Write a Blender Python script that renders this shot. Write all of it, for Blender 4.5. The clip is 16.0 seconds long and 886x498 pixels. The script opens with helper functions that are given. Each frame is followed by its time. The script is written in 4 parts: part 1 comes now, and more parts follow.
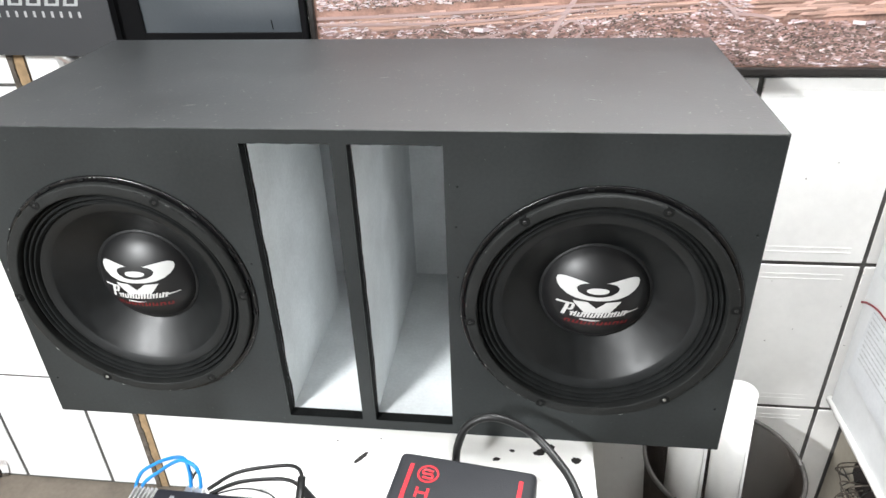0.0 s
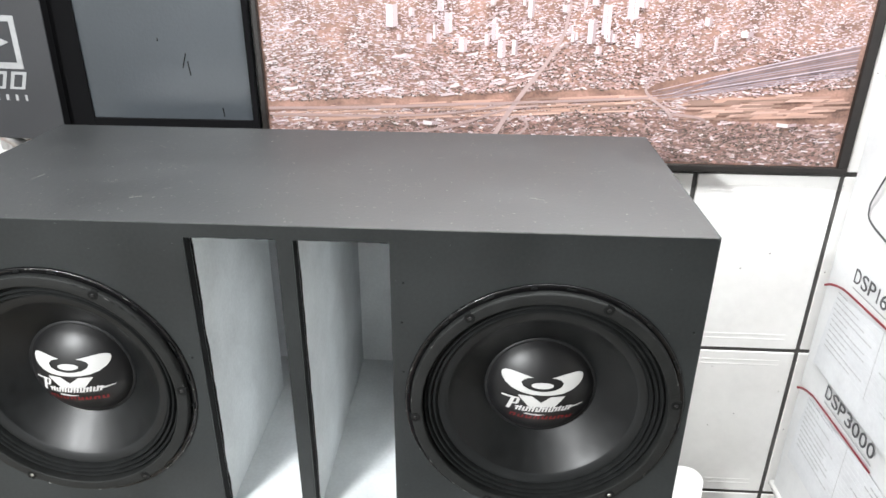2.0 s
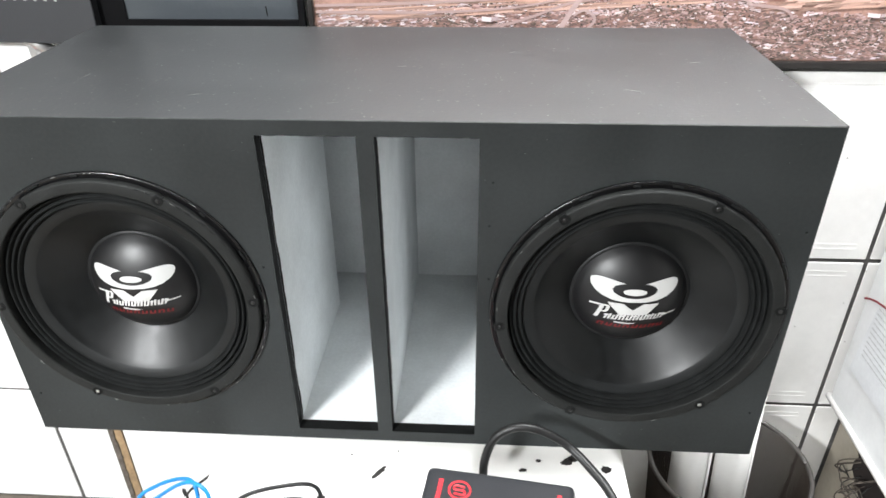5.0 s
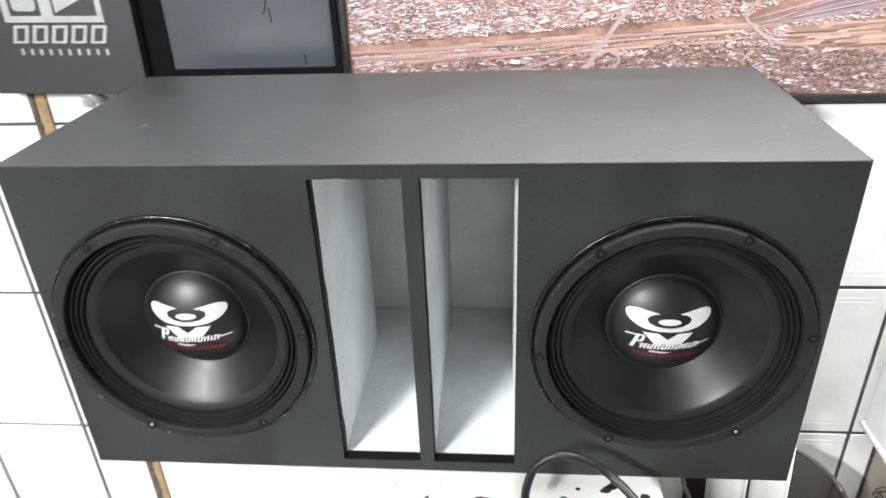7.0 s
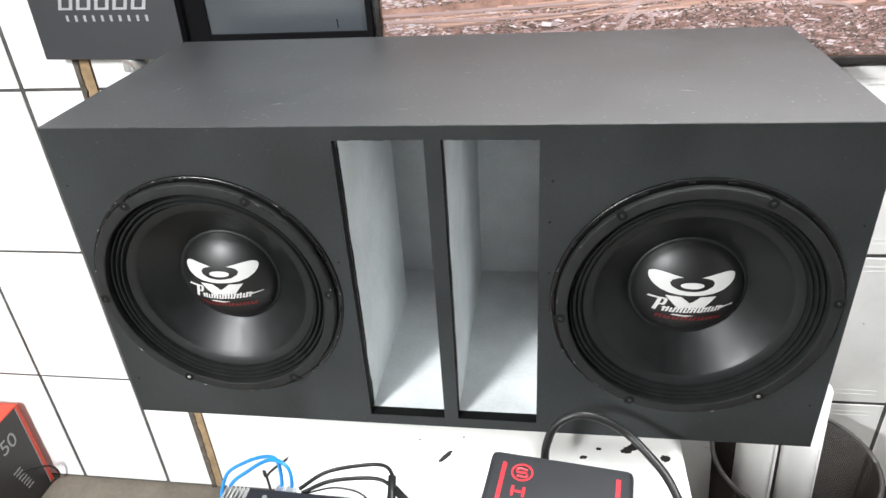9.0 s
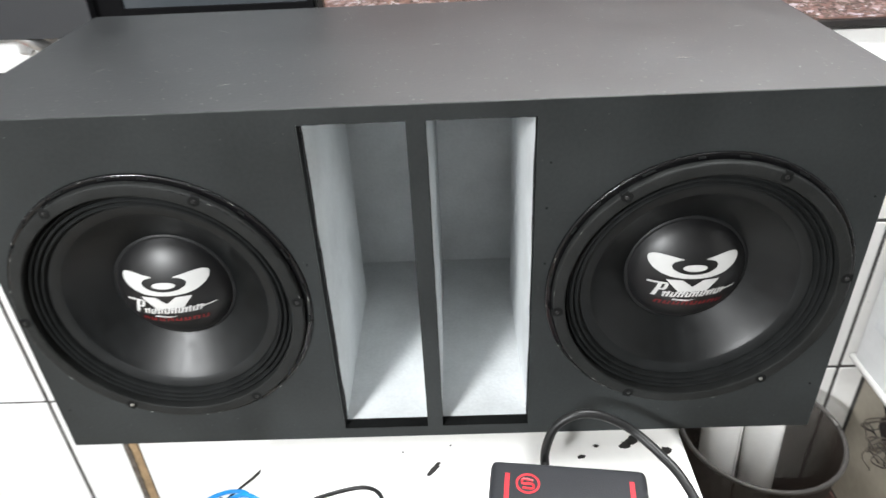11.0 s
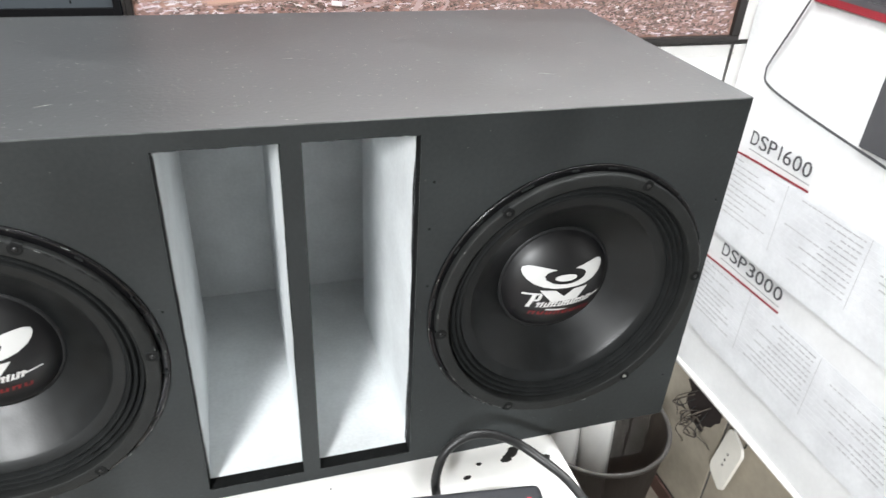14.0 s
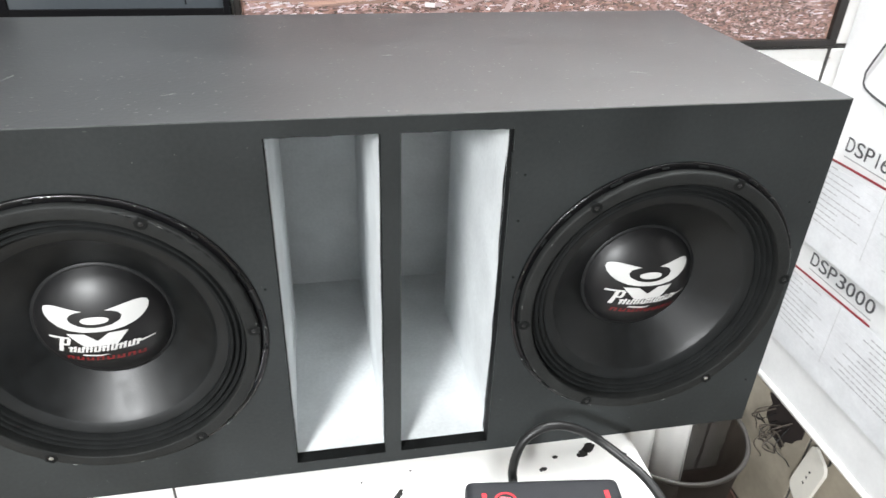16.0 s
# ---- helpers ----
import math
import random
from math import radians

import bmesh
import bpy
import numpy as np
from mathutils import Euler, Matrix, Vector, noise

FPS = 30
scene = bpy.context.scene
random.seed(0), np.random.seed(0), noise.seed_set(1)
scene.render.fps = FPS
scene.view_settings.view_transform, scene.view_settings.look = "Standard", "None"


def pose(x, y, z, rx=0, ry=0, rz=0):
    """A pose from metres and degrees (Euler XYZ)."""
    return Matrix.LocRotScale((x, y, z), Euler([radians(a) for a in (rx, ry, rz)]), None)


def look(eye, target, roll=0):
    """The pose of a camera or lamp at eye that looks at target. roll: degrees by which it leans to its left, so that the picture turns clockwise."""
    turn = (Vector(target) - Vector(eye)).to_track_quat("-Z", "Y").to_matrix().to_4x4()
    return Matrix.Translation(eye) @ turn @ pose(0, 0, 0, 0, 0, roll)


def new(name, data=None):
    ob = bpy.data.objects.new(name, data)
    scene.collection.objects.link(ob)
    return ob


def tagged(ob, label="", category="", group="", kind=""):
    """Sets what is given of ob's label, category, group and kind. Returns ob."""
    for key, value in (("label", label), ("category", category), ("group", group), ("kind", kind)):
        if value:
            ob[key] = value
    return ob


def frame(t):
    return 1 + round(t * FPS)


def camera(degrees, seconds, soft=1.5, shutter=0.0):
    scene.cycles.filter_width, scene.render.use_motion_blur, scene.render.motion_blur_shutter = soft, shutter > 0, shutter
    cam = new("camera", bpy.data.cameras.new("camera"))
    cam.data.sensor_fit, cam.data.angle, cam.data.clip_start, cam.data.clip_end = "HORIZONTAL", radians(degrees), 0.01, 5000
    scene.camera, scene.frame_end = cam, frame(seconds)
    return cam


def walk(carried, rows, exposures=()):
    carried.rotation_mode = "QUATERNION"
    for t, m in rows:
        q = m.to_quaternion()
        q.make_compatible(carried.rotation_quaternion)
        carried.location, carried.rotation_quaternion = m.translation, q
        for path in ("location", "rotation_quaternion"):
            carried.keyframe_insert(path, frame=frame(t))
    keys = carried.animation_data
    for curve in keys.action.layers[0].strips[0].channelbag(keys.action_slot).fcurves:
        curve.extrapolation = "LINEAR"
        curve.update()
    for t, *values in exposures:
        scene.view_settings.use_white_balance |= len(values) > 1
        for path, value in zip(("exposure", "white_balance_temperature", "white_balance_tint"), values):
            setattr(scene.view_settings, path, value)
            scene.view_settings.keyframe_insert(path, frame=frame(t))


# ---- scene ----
cam = camera(65.0, 16.0, shutter=0.8)
PATH = [
    (0, (0.241, -0.814, 1.752), (0.009, 0.891, 0.733), -2.2),
    (0.5, (0.239, -0.807, 1.755), (0.004, 0.9, 0.74), -2.2),
    (1, (0.238, -0.819, 1.762), (0.009, 0.911, 0.785), -0.8),
    (1.5, (0.238, -0.813, 1.78), (0.098, 0.959, 0.865), 0.2),
    (2, (0.248, -0.805, 1.786), (0.149, 1.006, 0.943), 0.4),
    (2.5, (0.248, -0.803, 1.79), (0.158, 1.008, 0.948), -0.2),
    (3, (0.247, -0.8, 1.795), (0.15, 1.005, 0.939), -0.6),
    (3.5, (0.245, -0.8, 1.79), (0.112, 0.983, 0.894), -1.2),
    (4, (0.221, -0.817, 1.762), (0.049, 0.906, 0.761), 0.1),
    (4.2, (0.213, -0.81, 1.751), (0.022, 0.895, 0.724), -0.6),
    (6.3, (0.033, -0.726, 1.716), (0.084, 0.997, 0.702), -0.7),
    (6.5, (0.048, -0.748, 1.723), (0.052, 0.984, 0.721), -0.9),
    (7, (0.114, -0.804, 1.75), (-0.054, 0.951, 0.805), -2.4),
    (7.5, (0.165, -0.843, 1.743), (-0.099, 0.881, 0.764), -2.9),
    (8, (0.157, -0.839, 1.75), (-0.135, 0.896, 0.8), -3.3),
    (8.5, (0.149, -0.826, 1.749), (-0.126, 0.894, 0.767), -3.8),
    (9, (0.143, -0.82, 1.747), (-0.146, 0.878, 0.73), -3.9),
    (9.2, (0.147, -0.816, 1.745), (-0.127, 0.884, 0.728), -4.0),
    (11.5, (-0.007, -0.688, 1.701), (0.151, 0.972, 0.598), -1.8),
    (12, (-0.048, -0.659, 1.693), (0.353, 0.956, 0.584), 0.7),
    (12.5, (-0.055, -0.669, 1.693), (0.432, 0.96, 0.64), 4.6),
    (13, (-0.064, -0.664, 1.687), (0.444, 0.949, 0.619), 5.8),
    (13.5, (-0.066, -0.669, 1.687), (0.451, 0.948, 0.629), 5.8),
    (14, (-0.054, -0.664, 1.701), (0.484, 0.953, 0.654), 3.5),
    (14.5, (-0.068, -0.678, 1.695), (0.364, 0.966, 0.642), 2.7),
    (15, (-0.084, -0.684, 1.69), (0.312, 0.991, 0.671), 3.1),
    (15.5, (-0.081, -0.686, 1.695), (0.3, 0.98, 0.656), 2.5),
    (16, (-0.083, -0.691, 1.698), (0.262, 0.982, 0.658), 2.1),
]
EXPOSURES = [(0.0, 0.0), (4.2, 0.0), (6.5, 0.10), (7.2, 0.10), (8.0, 0.0), (9.2, -0.08), (11.3, -0.18), (12.5, -0.16), (13.5, -0.14), (14.0, 0.0), (16.0, 0.0)]
walk(cam, [(t, look(eye, target, roll)) for t, eye, target, roll in PATH], EXPOSURES)

# ---- world, lights ----
world = bpy.data.worlds.new("world")
world.use_nodes = True
scene.world = world
world.node_tree.nodes["Background"].inputs[0].default_value = (0.8, 0.9, 1.0, 1)
world.node_tree.nodes["Background"].inputs[1].default_value = 0.05


def add_rect_lamp(x, y, z, sx, sy, watts, colour=(0.95, 0.972, 0.985)):
    lamp = bpy.data.lights.new("rect_lamp", "AREA")
    lamp.shape, lamp.size, lamp.size_y, lamp.energy, lamp.color = "RECTANGLE", sx, sy, watts, colour
    ob = new("rect_lamp", lamp)
    ob.matrix_world = pose(x, y, z)
    return ob


# no fixture is seen; the second is added to brighten lid and wall
LAMPS = ((-1.40, -2.48, 395, 90), (0.52, 0.12, 76, 0))
for lx, ly, lw, lturn in LAMPS:
    add_rect_lamp(0, 0, 0, 1.15, 0.24, lw).matrix_world = pose(lx, ly, 2.66, 0, 0, lturn)
# soft fill added behind the camera; the opening it stands in is made up
front_fill = add_rect_lamp(0, 0, 0, 2.0, 2.1, 8, (0.95, 0.975, 1.0))
front_fill.matrix_world = look((-0.6, -3.57, 1.2), (-0.6, 0, 1.2))

# ---- materials ----


def node_mat(name, colour, rough=0.5, metal=0.0, vary=0.12, scale=8.0, fine=120.0, bump=0.15, specks=None, spec=0.5, coat=0.0,
             rough_vary=0.08, island=False, per_object=0.0, tint=None):
    """A procedural surface: base colour varied at two scales, fine relief, varied gloss and, if wanted, sparse specks."""
    m = bpy.data.materials.new(name)
    m.use_nodes = True
    nt = m.node_tree
    b = nt.nodes["Principled BSDF"]
    n, l = nt.nodes.new, nt.links.new
    tc = n("ShaderNodeTexCoord")
    big = n("ShaderNodeTexNoise")
    big.inputs["Scale"].default_value, big.inputs["Detail"].default_value = scale, 5
    small = n("ShaderNodeTexNoise")
    small.inputs["Scale"].default_value, small.inputs["Detail"].default_value = fine, 3
    for t in (big, small):
        l(tc.outputs["Object"], t.inputs["Vector"])
    mix = n("ShaderNodeMath")
    mix.operation = "MULTIPLY_ADD"
    l(small.outputs["Fac"], mix.inputs[0])
    mix.inputs[1].default_value = 0.35
    l(big.outputs["Fac"], mix.inputs[2])
    ramp = n("ShaderNodeMapRange")
    ramp.inputs["From Min"].default_value, ramp.inputs["From Max"].default_value = 0.4, 0.95
    l(mix.outputs[0], ramp.inputs["Value"])
    col = n("ShaderNodeMix")
    col.data_type = "RGBA"
    dark = [c * (1 - vary) for c in colour]
    light = [min(1, c * (1 + vary)) for c in (tint or colour)]
    col.inputs["A"].default_value, col.inputs["B"].default_value = (*dark, 1), (*light, 1)
    l(ramp.outputs[0], col.inputs["Factor"])
    out = col.outputs["Result"]
    if per_object:
        info = n("ShaderNodeObjectInfo")
        mr = n("ShaderNodeMapRange")
        mr.inputs["To Min"].default_value, mr.inputs["To Max"].default_value = 1 - per_object, 1 + per_object * 0.3
        l(info.outputs["Random"], mr.inputs["Value"])
        mul = n("ShaderNodeVectorMath")
        mul.operation = "SCALE"
        l(out, mul.inputs[0]), l(mr.outputs[0], mul.inputs["Scale"])
        out = mul.outputs[0]
    if specks:
        amount, sscale, scol = specks
        vo = n("ShaderNodeTexVoronoi")
        vo.inputs["Scale"].default_value = sscale
        gate = n("ShaderNodeTexNoise")
        gate.inputs["Scale"].default_value = sscale * 0.31
        l(tc.outputs["Object"], vo.inputs["Vector"]), l(tc.outputs["Object"], gate.inputs["Vector"])
        lt = n("ShaderNodeMath")
        lt.operation = "LESS_THAN"
        l(vo.outputs["Distance"], lt.inputs[0])
        lt.inputs[1].default_value = amount
        gt = n("ShaderNodeMath")
        gt.operation = "GREATER_THAN"
        l(gate.outputs["Fac"], gt.inputs[0])
        gt.inputs[1].default_value = 0.54
        both = n("ShaderNodeMath")
        both.operation = "MULTIPLY"
        l(lt.outputs[0], both.inputs[0]), l(gt.outputs[0], both.inputs[1])
        sm = n("ShaderNodeMix")
        sm.data_type = "RGBA"
        l(both.outputs[0], sm.inputs["Factor"]), l(out, sm.inputs["A"])
        sm.inputs["B"].default_value = (*scol, 1)
        out = sm.outputs["Result"]
    l(out, b.inputs["Base Color"])
    rr = n("ShaderNodeMapRange")
    rr.inputs["To Min"].default_value, rr.inputs["To Max"].default_value = max(0.02, rough - rough_vary), min(1, rough + rough_vary)
    l(big.outputs["Fac"], rr.inputs["Value"]), l(rr.outputs[0], b.inputs["Roughness"])
    b.inputs["Metallic"].default_value = metal
    b.inputs["Specular IOR Level"].default_value = spec
    b.inputs["Coat Weight"].default_value = coat
    if bump:
        bp = n("ShaderNodeBump")
        bp.inputs["Strength"].default_value, bp.inputs["Distance"].default_value = bump, 0.002
        l(small.outputs["Fac"], bp.inputs["Height"]), l(bp.outputs[0], b.inputs["Normal"])
    return m


def palette_mat(name, stops, rough=0.45, calm=0.0):
    """Colours picked at random, one for each loose patch of a mesh."""
    m = bpy.data.materials.new(name)
    m.use_nodes = True
    nt = m.node_tree
    b = nt.nodes["Principled BSDF"]
    geo, ramp = nt.nodes.new("ShaderNodeNewGeometry"), nt.nodes.new("ShaderNodeValToRGB")
    ramp.color_ramp.interpolation = "CONSTANT"
    while len(ramp.color_ramp.elements) < len(stops):
        ramp.color_ramp.elements.new(0.5)
    mid = [sum(c[k] for c in stops) / len(stops) for k in range(3)]
    stops = [[c[k] + (mid[k] - c[k]) * calm for k in range(3)] for c in stops]
    for i, c in enumerate(stops):
        ramp.color_ramp.elements[i].position = i / len(stops)
        ramp.color_ramp.elements[i].color = (min(0.56, c[0] * 0.95), min(0.50, c[1] * 0.965), min(0.50, c[2] * 1.09), 1)
    nt.links.new(geo.outputs["Random Per Island"], ramp.inputs[0])
    nt.links.new(ramp.outputs[0], b.inputs["Base Color"])
    b.inputs["Roughness"].default_value = rough
    return m


M = {}
M["box_paint"] = node_mat("charcoal_paint", (0.0220, 0.0247, 0.0251), 0.54, spec=0.22, vary=0.36, scale=6, fine=200, bump=0.10, rough_vary=0.14, specks=(0.05, 62, (0.07, 0.07, 0.07)))
# box paint copied for the lid, toned to how light falls on top
M["lid_light_copy"] = node_mat("dusty_charcoal_light_copy", (0.0122, 0.0138, 0.0147), 0.50, spec=1.0, vary=0.22, scale=7, fine=170, bump=0.14, rough_vary=0.07, specks=(0.06, 90, (0.10, 0.10, 0.098)))
M["port_white"] = node_mat("white_port_paint", (0.74, 0.765, 0.775), 0.55, vary=0.16, scale=9, fine=180, bump=0.25)
M["scuff"] = node_mat("pale_scuff", (0.19, 0.195, 0.185), 0.7, vary=0.6, scale=120)
M["worn"] = node_mat("worn_grey_paint", (0.05, 0.054, 0.053), 0.6, vary=0.6, scale=60, fine=300, bump=0.5)
M["cut_edge"] = node_mat("black_cut_edge", (0.006, 0.0065, 0.0065), 0.7, vary=0.4, scale=30, fine=200, bump=0.5, spec=0.15)
M["basket"] = node_mat("black_gloss_steel", (0.004, 0.004, 0.0045), 0.26, spec=0.45, vary=0.3, bump=0.05)
M["gasket"] = node_mat("grey_black_gasket", (0.0155, 0.0164, 0.0160), 0.6, spec=0.16, vary=0.25, scale=30, fine=240, bump=0.3)
M["surround"] = node_mat("treated_cloth_surround", (0.0105, 0.0113, 0.0113), 0.7, spec=0.07, vary=0.3, scale=40, fine=400, bump=0.3)
M["lip"] = node_mat("smooth_cone_lip", (0.0068, 0.0078, 0.0082), 0.5, spec=0.3, vary=0.25, scale=40, fine=300, bump=0.1)
M["cone"] = node_mat("pressed_paper_cone", (0.0030, 0.0037, 0.0040), 0.42, vary=0.5, scale=60, fine=300, bump=0.05, rough_vary=0.09, spec=0.38, specks=(0.05, 210, (0.05, 0.05, 0.048)))
M["cap"] = node_mat("black_dust_cap", (0.0042, 0.0042, 0.0047), 0.45, vary=0.25, scale=20, fine=500, bump=0.05, rough_vary=0.05, spec=0.55)
M["glue"] = node_mat("glue_ring", (0.008, 0.0085, 0.009), 0.5, spec=0.25, vary=0.3, scale=60)
M["logo_white"] = node_mat("white_print", (0.54, 0.54, 0.53), 0.45, vary=0.04, bump=0)
M["logo_red"] = node_mat("red_print", (0.15, 0.010, 0.012), 0.45, vary=0.08, bump=0)
M["screw"] = node_mat("black_screw", (0.022, 0.022, 0.022), 0.35, metal=0.5, vary=0.3)
M["bright_screw"] = node_mat("bare_steel_screw", (0.55, 0.55, 0.53), 0.3, metal=1.0, vary=0.2)
M["tile"] = node_mat("white_glazed_tile", (0.82, 0.825, 0.82), 0.16, vary=0.05, scale=3, fine=60, bump=0.05, per_object=0.03)
M["tile_right"] = node_mat("cream_glazed_tile", (0.84, 0.83, 0.81), 0.2, vary=0.07, scale=5, fine=60, bump=0.05, per_object=0.05, specks=(0.06, 40, (0.25, 0.22, 0.2)))
# dirty cream taken much darker, so the side wall's shade is in the colour
M["tile_east_shaded"] = node_mat("dirty_cream_tile_shaded", (0.30, 0.268, 0.215), 0.35, vary=0.26, scale=6, fine=60, bump=0.06, per_object=0.08, specks=(0.07, 34, (0.16, 0.12, 0.10)))
M["grout"] = node_mat("dark_grout", (0.07, 0.067, 0.064), 0.9, vary=0.5, scale=25, fine=180, bump=0.8)
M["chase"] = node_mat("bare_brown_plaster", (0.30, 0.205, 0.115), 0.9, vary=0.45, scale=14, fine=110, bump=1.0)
M["chase_edge"] = node_mat("broken_tile_edge", (0.10, 0.085, 0.07), 0.95, vary=0.7, scale=40, fine=150, bump=1.0)
M["floor"] = node_mat("worn_concrete", (0.165, 0.140, 0.112), 0.75, vary=0.35, scale=6, fine=70, bump=0.5, specks=(0.1, 14, (0.26, 0.23, 0.19)))
M["skirting"] = node_mat("red_brown_skirting", (0.085, 0.045, 0.036), 0.5, vary=0.4, scale=10, fine=90)
# ceiling and far walls are unseen; their greys keep bounce light low
M["wall_paint"] = node_mat("dimmed_white_paint", (0.50, 0.50, 0.49), 0.8, vary=0.06, scale=2, fine=90)
M["low_bounce_grey"] = node_mat("low_bounce_grey_paint", (0.20, 0.20, 0.195), 0.8, vary=0.1, scale=2, fine=90)
M["bench"] = node_mat("white_bench_laminate", (0.80, 0.79, 0.765), 0.32, vary=0.04, scale=4, fine=80, bump=0.08, specks=(0.045, 26, (0.3, 0.27, 0.24)))
M["chip"] = node_mat("dark_chipped_board", (0.014, 0.012, 0.011), 0.85, vary=0.5, scale=60)
M["wood"] = node_mat("bare_wood", (0.33, 0.21, 0.11), 0.7, vary=0.3, scale=20, fine=130)
M["device"] = node_mat("matt_black_plastic", (0.018, 0.019, 0.022), 0.5, vary=0.12, scale=12, fine=400, bump=0.15)
M["device_red"] = node_mat("red_inlay", (0.52, 0.022, 0.032), 0.4, vary=0.08, bump=0)
M["amp"] = node_mat("black_amplifier_case", (0.012, 0.013, 0.017), 0.35, vary=0.2, scale=14, fine=300)
M["alu"] = node_mat("brushed_aluminium", (0.62, 0.62, 0.62), 0.35, metal=0.9, vary=0.15, scale=30)
M["cable"] = node_mat("black_rubber_cable", (0.010, 0.010, 0.010), 0.42, spec=0.35, vary=0.25, scale=50, bump=0.1)
M["blue"] = node_mat("blue_cable_sheath", (0.006, 0.17, 0.46), 0.38, vary=0.15, scale=40, bump=0.1)
M["sign"] = node_mat("dark_grey_sign_face", (0.025, 0.0265, 0.030), 0.45, vary=0.12, scale=4, fine=200)
M["sign_side"] = node_mat("black_sign_edge", (0.004, 0.004, 0.0045), 0.7, vary=0.2, spec=0.05)
M["silver"] = node_mat("silver_print", (0.42, 0.43, 0.44), 0.35, metal=0.5, vary=0.15, scale=30, bump=0)
M["panel"] = node_mat("blue_grey_board", (0.045, 0.052, 0.059), 0.30, vary=0.12, scale=3, fine=160, specks=(0.05, 18, (0.03, 0.035, 0.04)))
M["frame"] = node_mat("dark_brown_frame", (0.010, 0.008, 0.007), 0.4, vary=0.35, scale=30, fine=160)
M["photo"] = node_mat("photo_ground", (0.127, 0.072, 0.054), 0.4, vary=0.5, scale=18, fine=240, bump=0, tint=(0.270, 0.156, 0.124))
M["roofs"] = palette_mat("photo_roofs", ((0.476, 0.336, 0.295), (0.303, 0.149, 0.107), (0.643, 0.549, 0.512), (0.208, 0.100, 0.072), (0.422, 0.262, 0.215), (0.549, 0.440, 0.396), (0.134, 0.078, 0.059), (0.353, 0.200, 0.156),
                                         (0.721, 0.663, 0.634), (0.279, 0.170, 0.141), (0.512, 0.379, 0.336), (0.388, 0.231, 0.185)), calm=0.30)
# paler far palette also carries the glare over the print's top
M["far_roofs_glare"] = palette_mat("glared_far_roofs", ((0.50, 0.385, 0.355), (0.40, 0.28, 0.25), (0.60, 0.52, 0.50), (0.33, 0.225, 0.20), (0.54, 0.44, 0.41), (0.44, 0.315, 0.28)), calm=0.15)
M["brown_roofs"] = palette_mat("photo_brown_roofs", ((0.30, 0.185, 0.145), (0.20, 0.115, 0.088), (0.26, 0.165, 0.135), (0.14, 0.085, 0.068), (0.36, 0.25, 0.21), (0.17, 0.11, 0.09), (0.23, 0.13, 0.10)))
M["trees"] = palette_mat("photo_trees", ((0.075, 0.054, 0.037), (0.107, 0.075, 0.051), (0.057, 0.042, 0.031), (0.141, 0.100, 0.072)))
M["pale_roofs"] = palette_mat("photo_pale_roofs", ((0.56, 0.475, 0.45), (0.64, 0.58, 0.56), (0.46, 0.37, 0.34)))
M["roads"] = palette_mat("photo_roads", ((0.31, 0.215, 0.18), (0.36, 0.26, 0.22)))
M["rails"] = palette_mat("photo_rails", ((0.44, 0.37, 0.36), (0.19, 0.145, 0.145), (0.30, 0.24, 0.235), (0.15, 0.117, 0.117)))
M["field"] = palette_mat("photo_fields", ((0.422, 0.254, 0.178), (0.476, 0.303, 0.223), (0.336, 0.208, 0.149), (0.239, 0.149, 0.107)))
M["towers"] = palette_mat("photo_towers", ((0.52, 0.42, 0.39), (0.60, 0.51, 0.48), (0.44, 0.35, 0.32)))
M["facade"] = palette_mat("photo_facades", ((0.422, 0.328, 0.295), (0.336, 0.254, 0.231), (0.494, 0.396, 0.362)))
M["banner"] = node_mat("white_banner_vinyl", (0.61, 0.615, 0.62), 0.33, vary=0.09, scale=9, fine=90, bump=0.08)
M["table_grey"] = node_mat("blotchy_pale_grey_print", (0.53, 0.54, 0.56), 0.33, vary=0.10, scale=12, fine=130, bump=0, tint=(0.58, 0.59, 0.605))
M["banner_grey"] = node_mat("pale_grey_print", (0.50, 0.51, 0.52), 0.4, vary=0.06, bump=0)
M["ink"] = node_mat("dark_grey_ink", (0.05, 0.05, 0.055), 0.45, vary=0.1, bump=0)
M["faint_ink"] = node_mat("faint_grey_ink", (0.36, 0.365, 0.37), 0.45, vary=0.1, bump=0)
M["pale_ink"] = node_mat("mid_grey_ink", (0.31, 0.315, 0.32), 0.45, vary=0.1, bump=0)
M["banner_red"] = node_mat("dark_red_ink", (0.19, 0.012, 0.02), 0.45, vary=0.1, bump=0)
M["paper"] = node_mat("white_paper_roll", (0.80, 0.79, 0.77), 0.55, vary=0.05, scale=7, fine=120, bump=0.1)
M["paper_in"] = node_mat("paper_roll_core", (0.7, 0.69, 0.67), 0.6, vary=0.1)
M["wire"] = node_mat("dark_brown_wire", (0.034, 0.026, 0.021), 0.45, metal=0.3, vary=0.2, bump=0.05)
M["rim"] = node_mat("grey_rolled_rim", (0.07, 0.064, 0.06), 0.45, metal=0.3, vary=0.25, bump=0.05)
M["plastic"] = node_mat("ivory_plastic", (0.70, 0.68, 0.62), 0.35, vary=0.06, scale=12)
M["hole"] = node_mat("dark_cavity", (0.012, 0.007, 0.006), 0.95, vary=0.5, scale=20)
M["loose_wire"] = node_mat("dirty_wire", (0.06, 0.048, 0.038), 0.6, vary=0.7, scale=60)
M["carton_black"] = node_mat("black_printed_carton", (0.022, 0.020, 0.020), 0.4, vary=0.15, scale=10)
M["carton_red"] = node_mat("red_printed_carton", (0.62, 0.055, 0.025), 0.4, vary=0.1, scale=8)
M["tube_glow"] = bpy.data.materials.new("lamp_diffuser")
M["tube_glow"].use_nodes = True
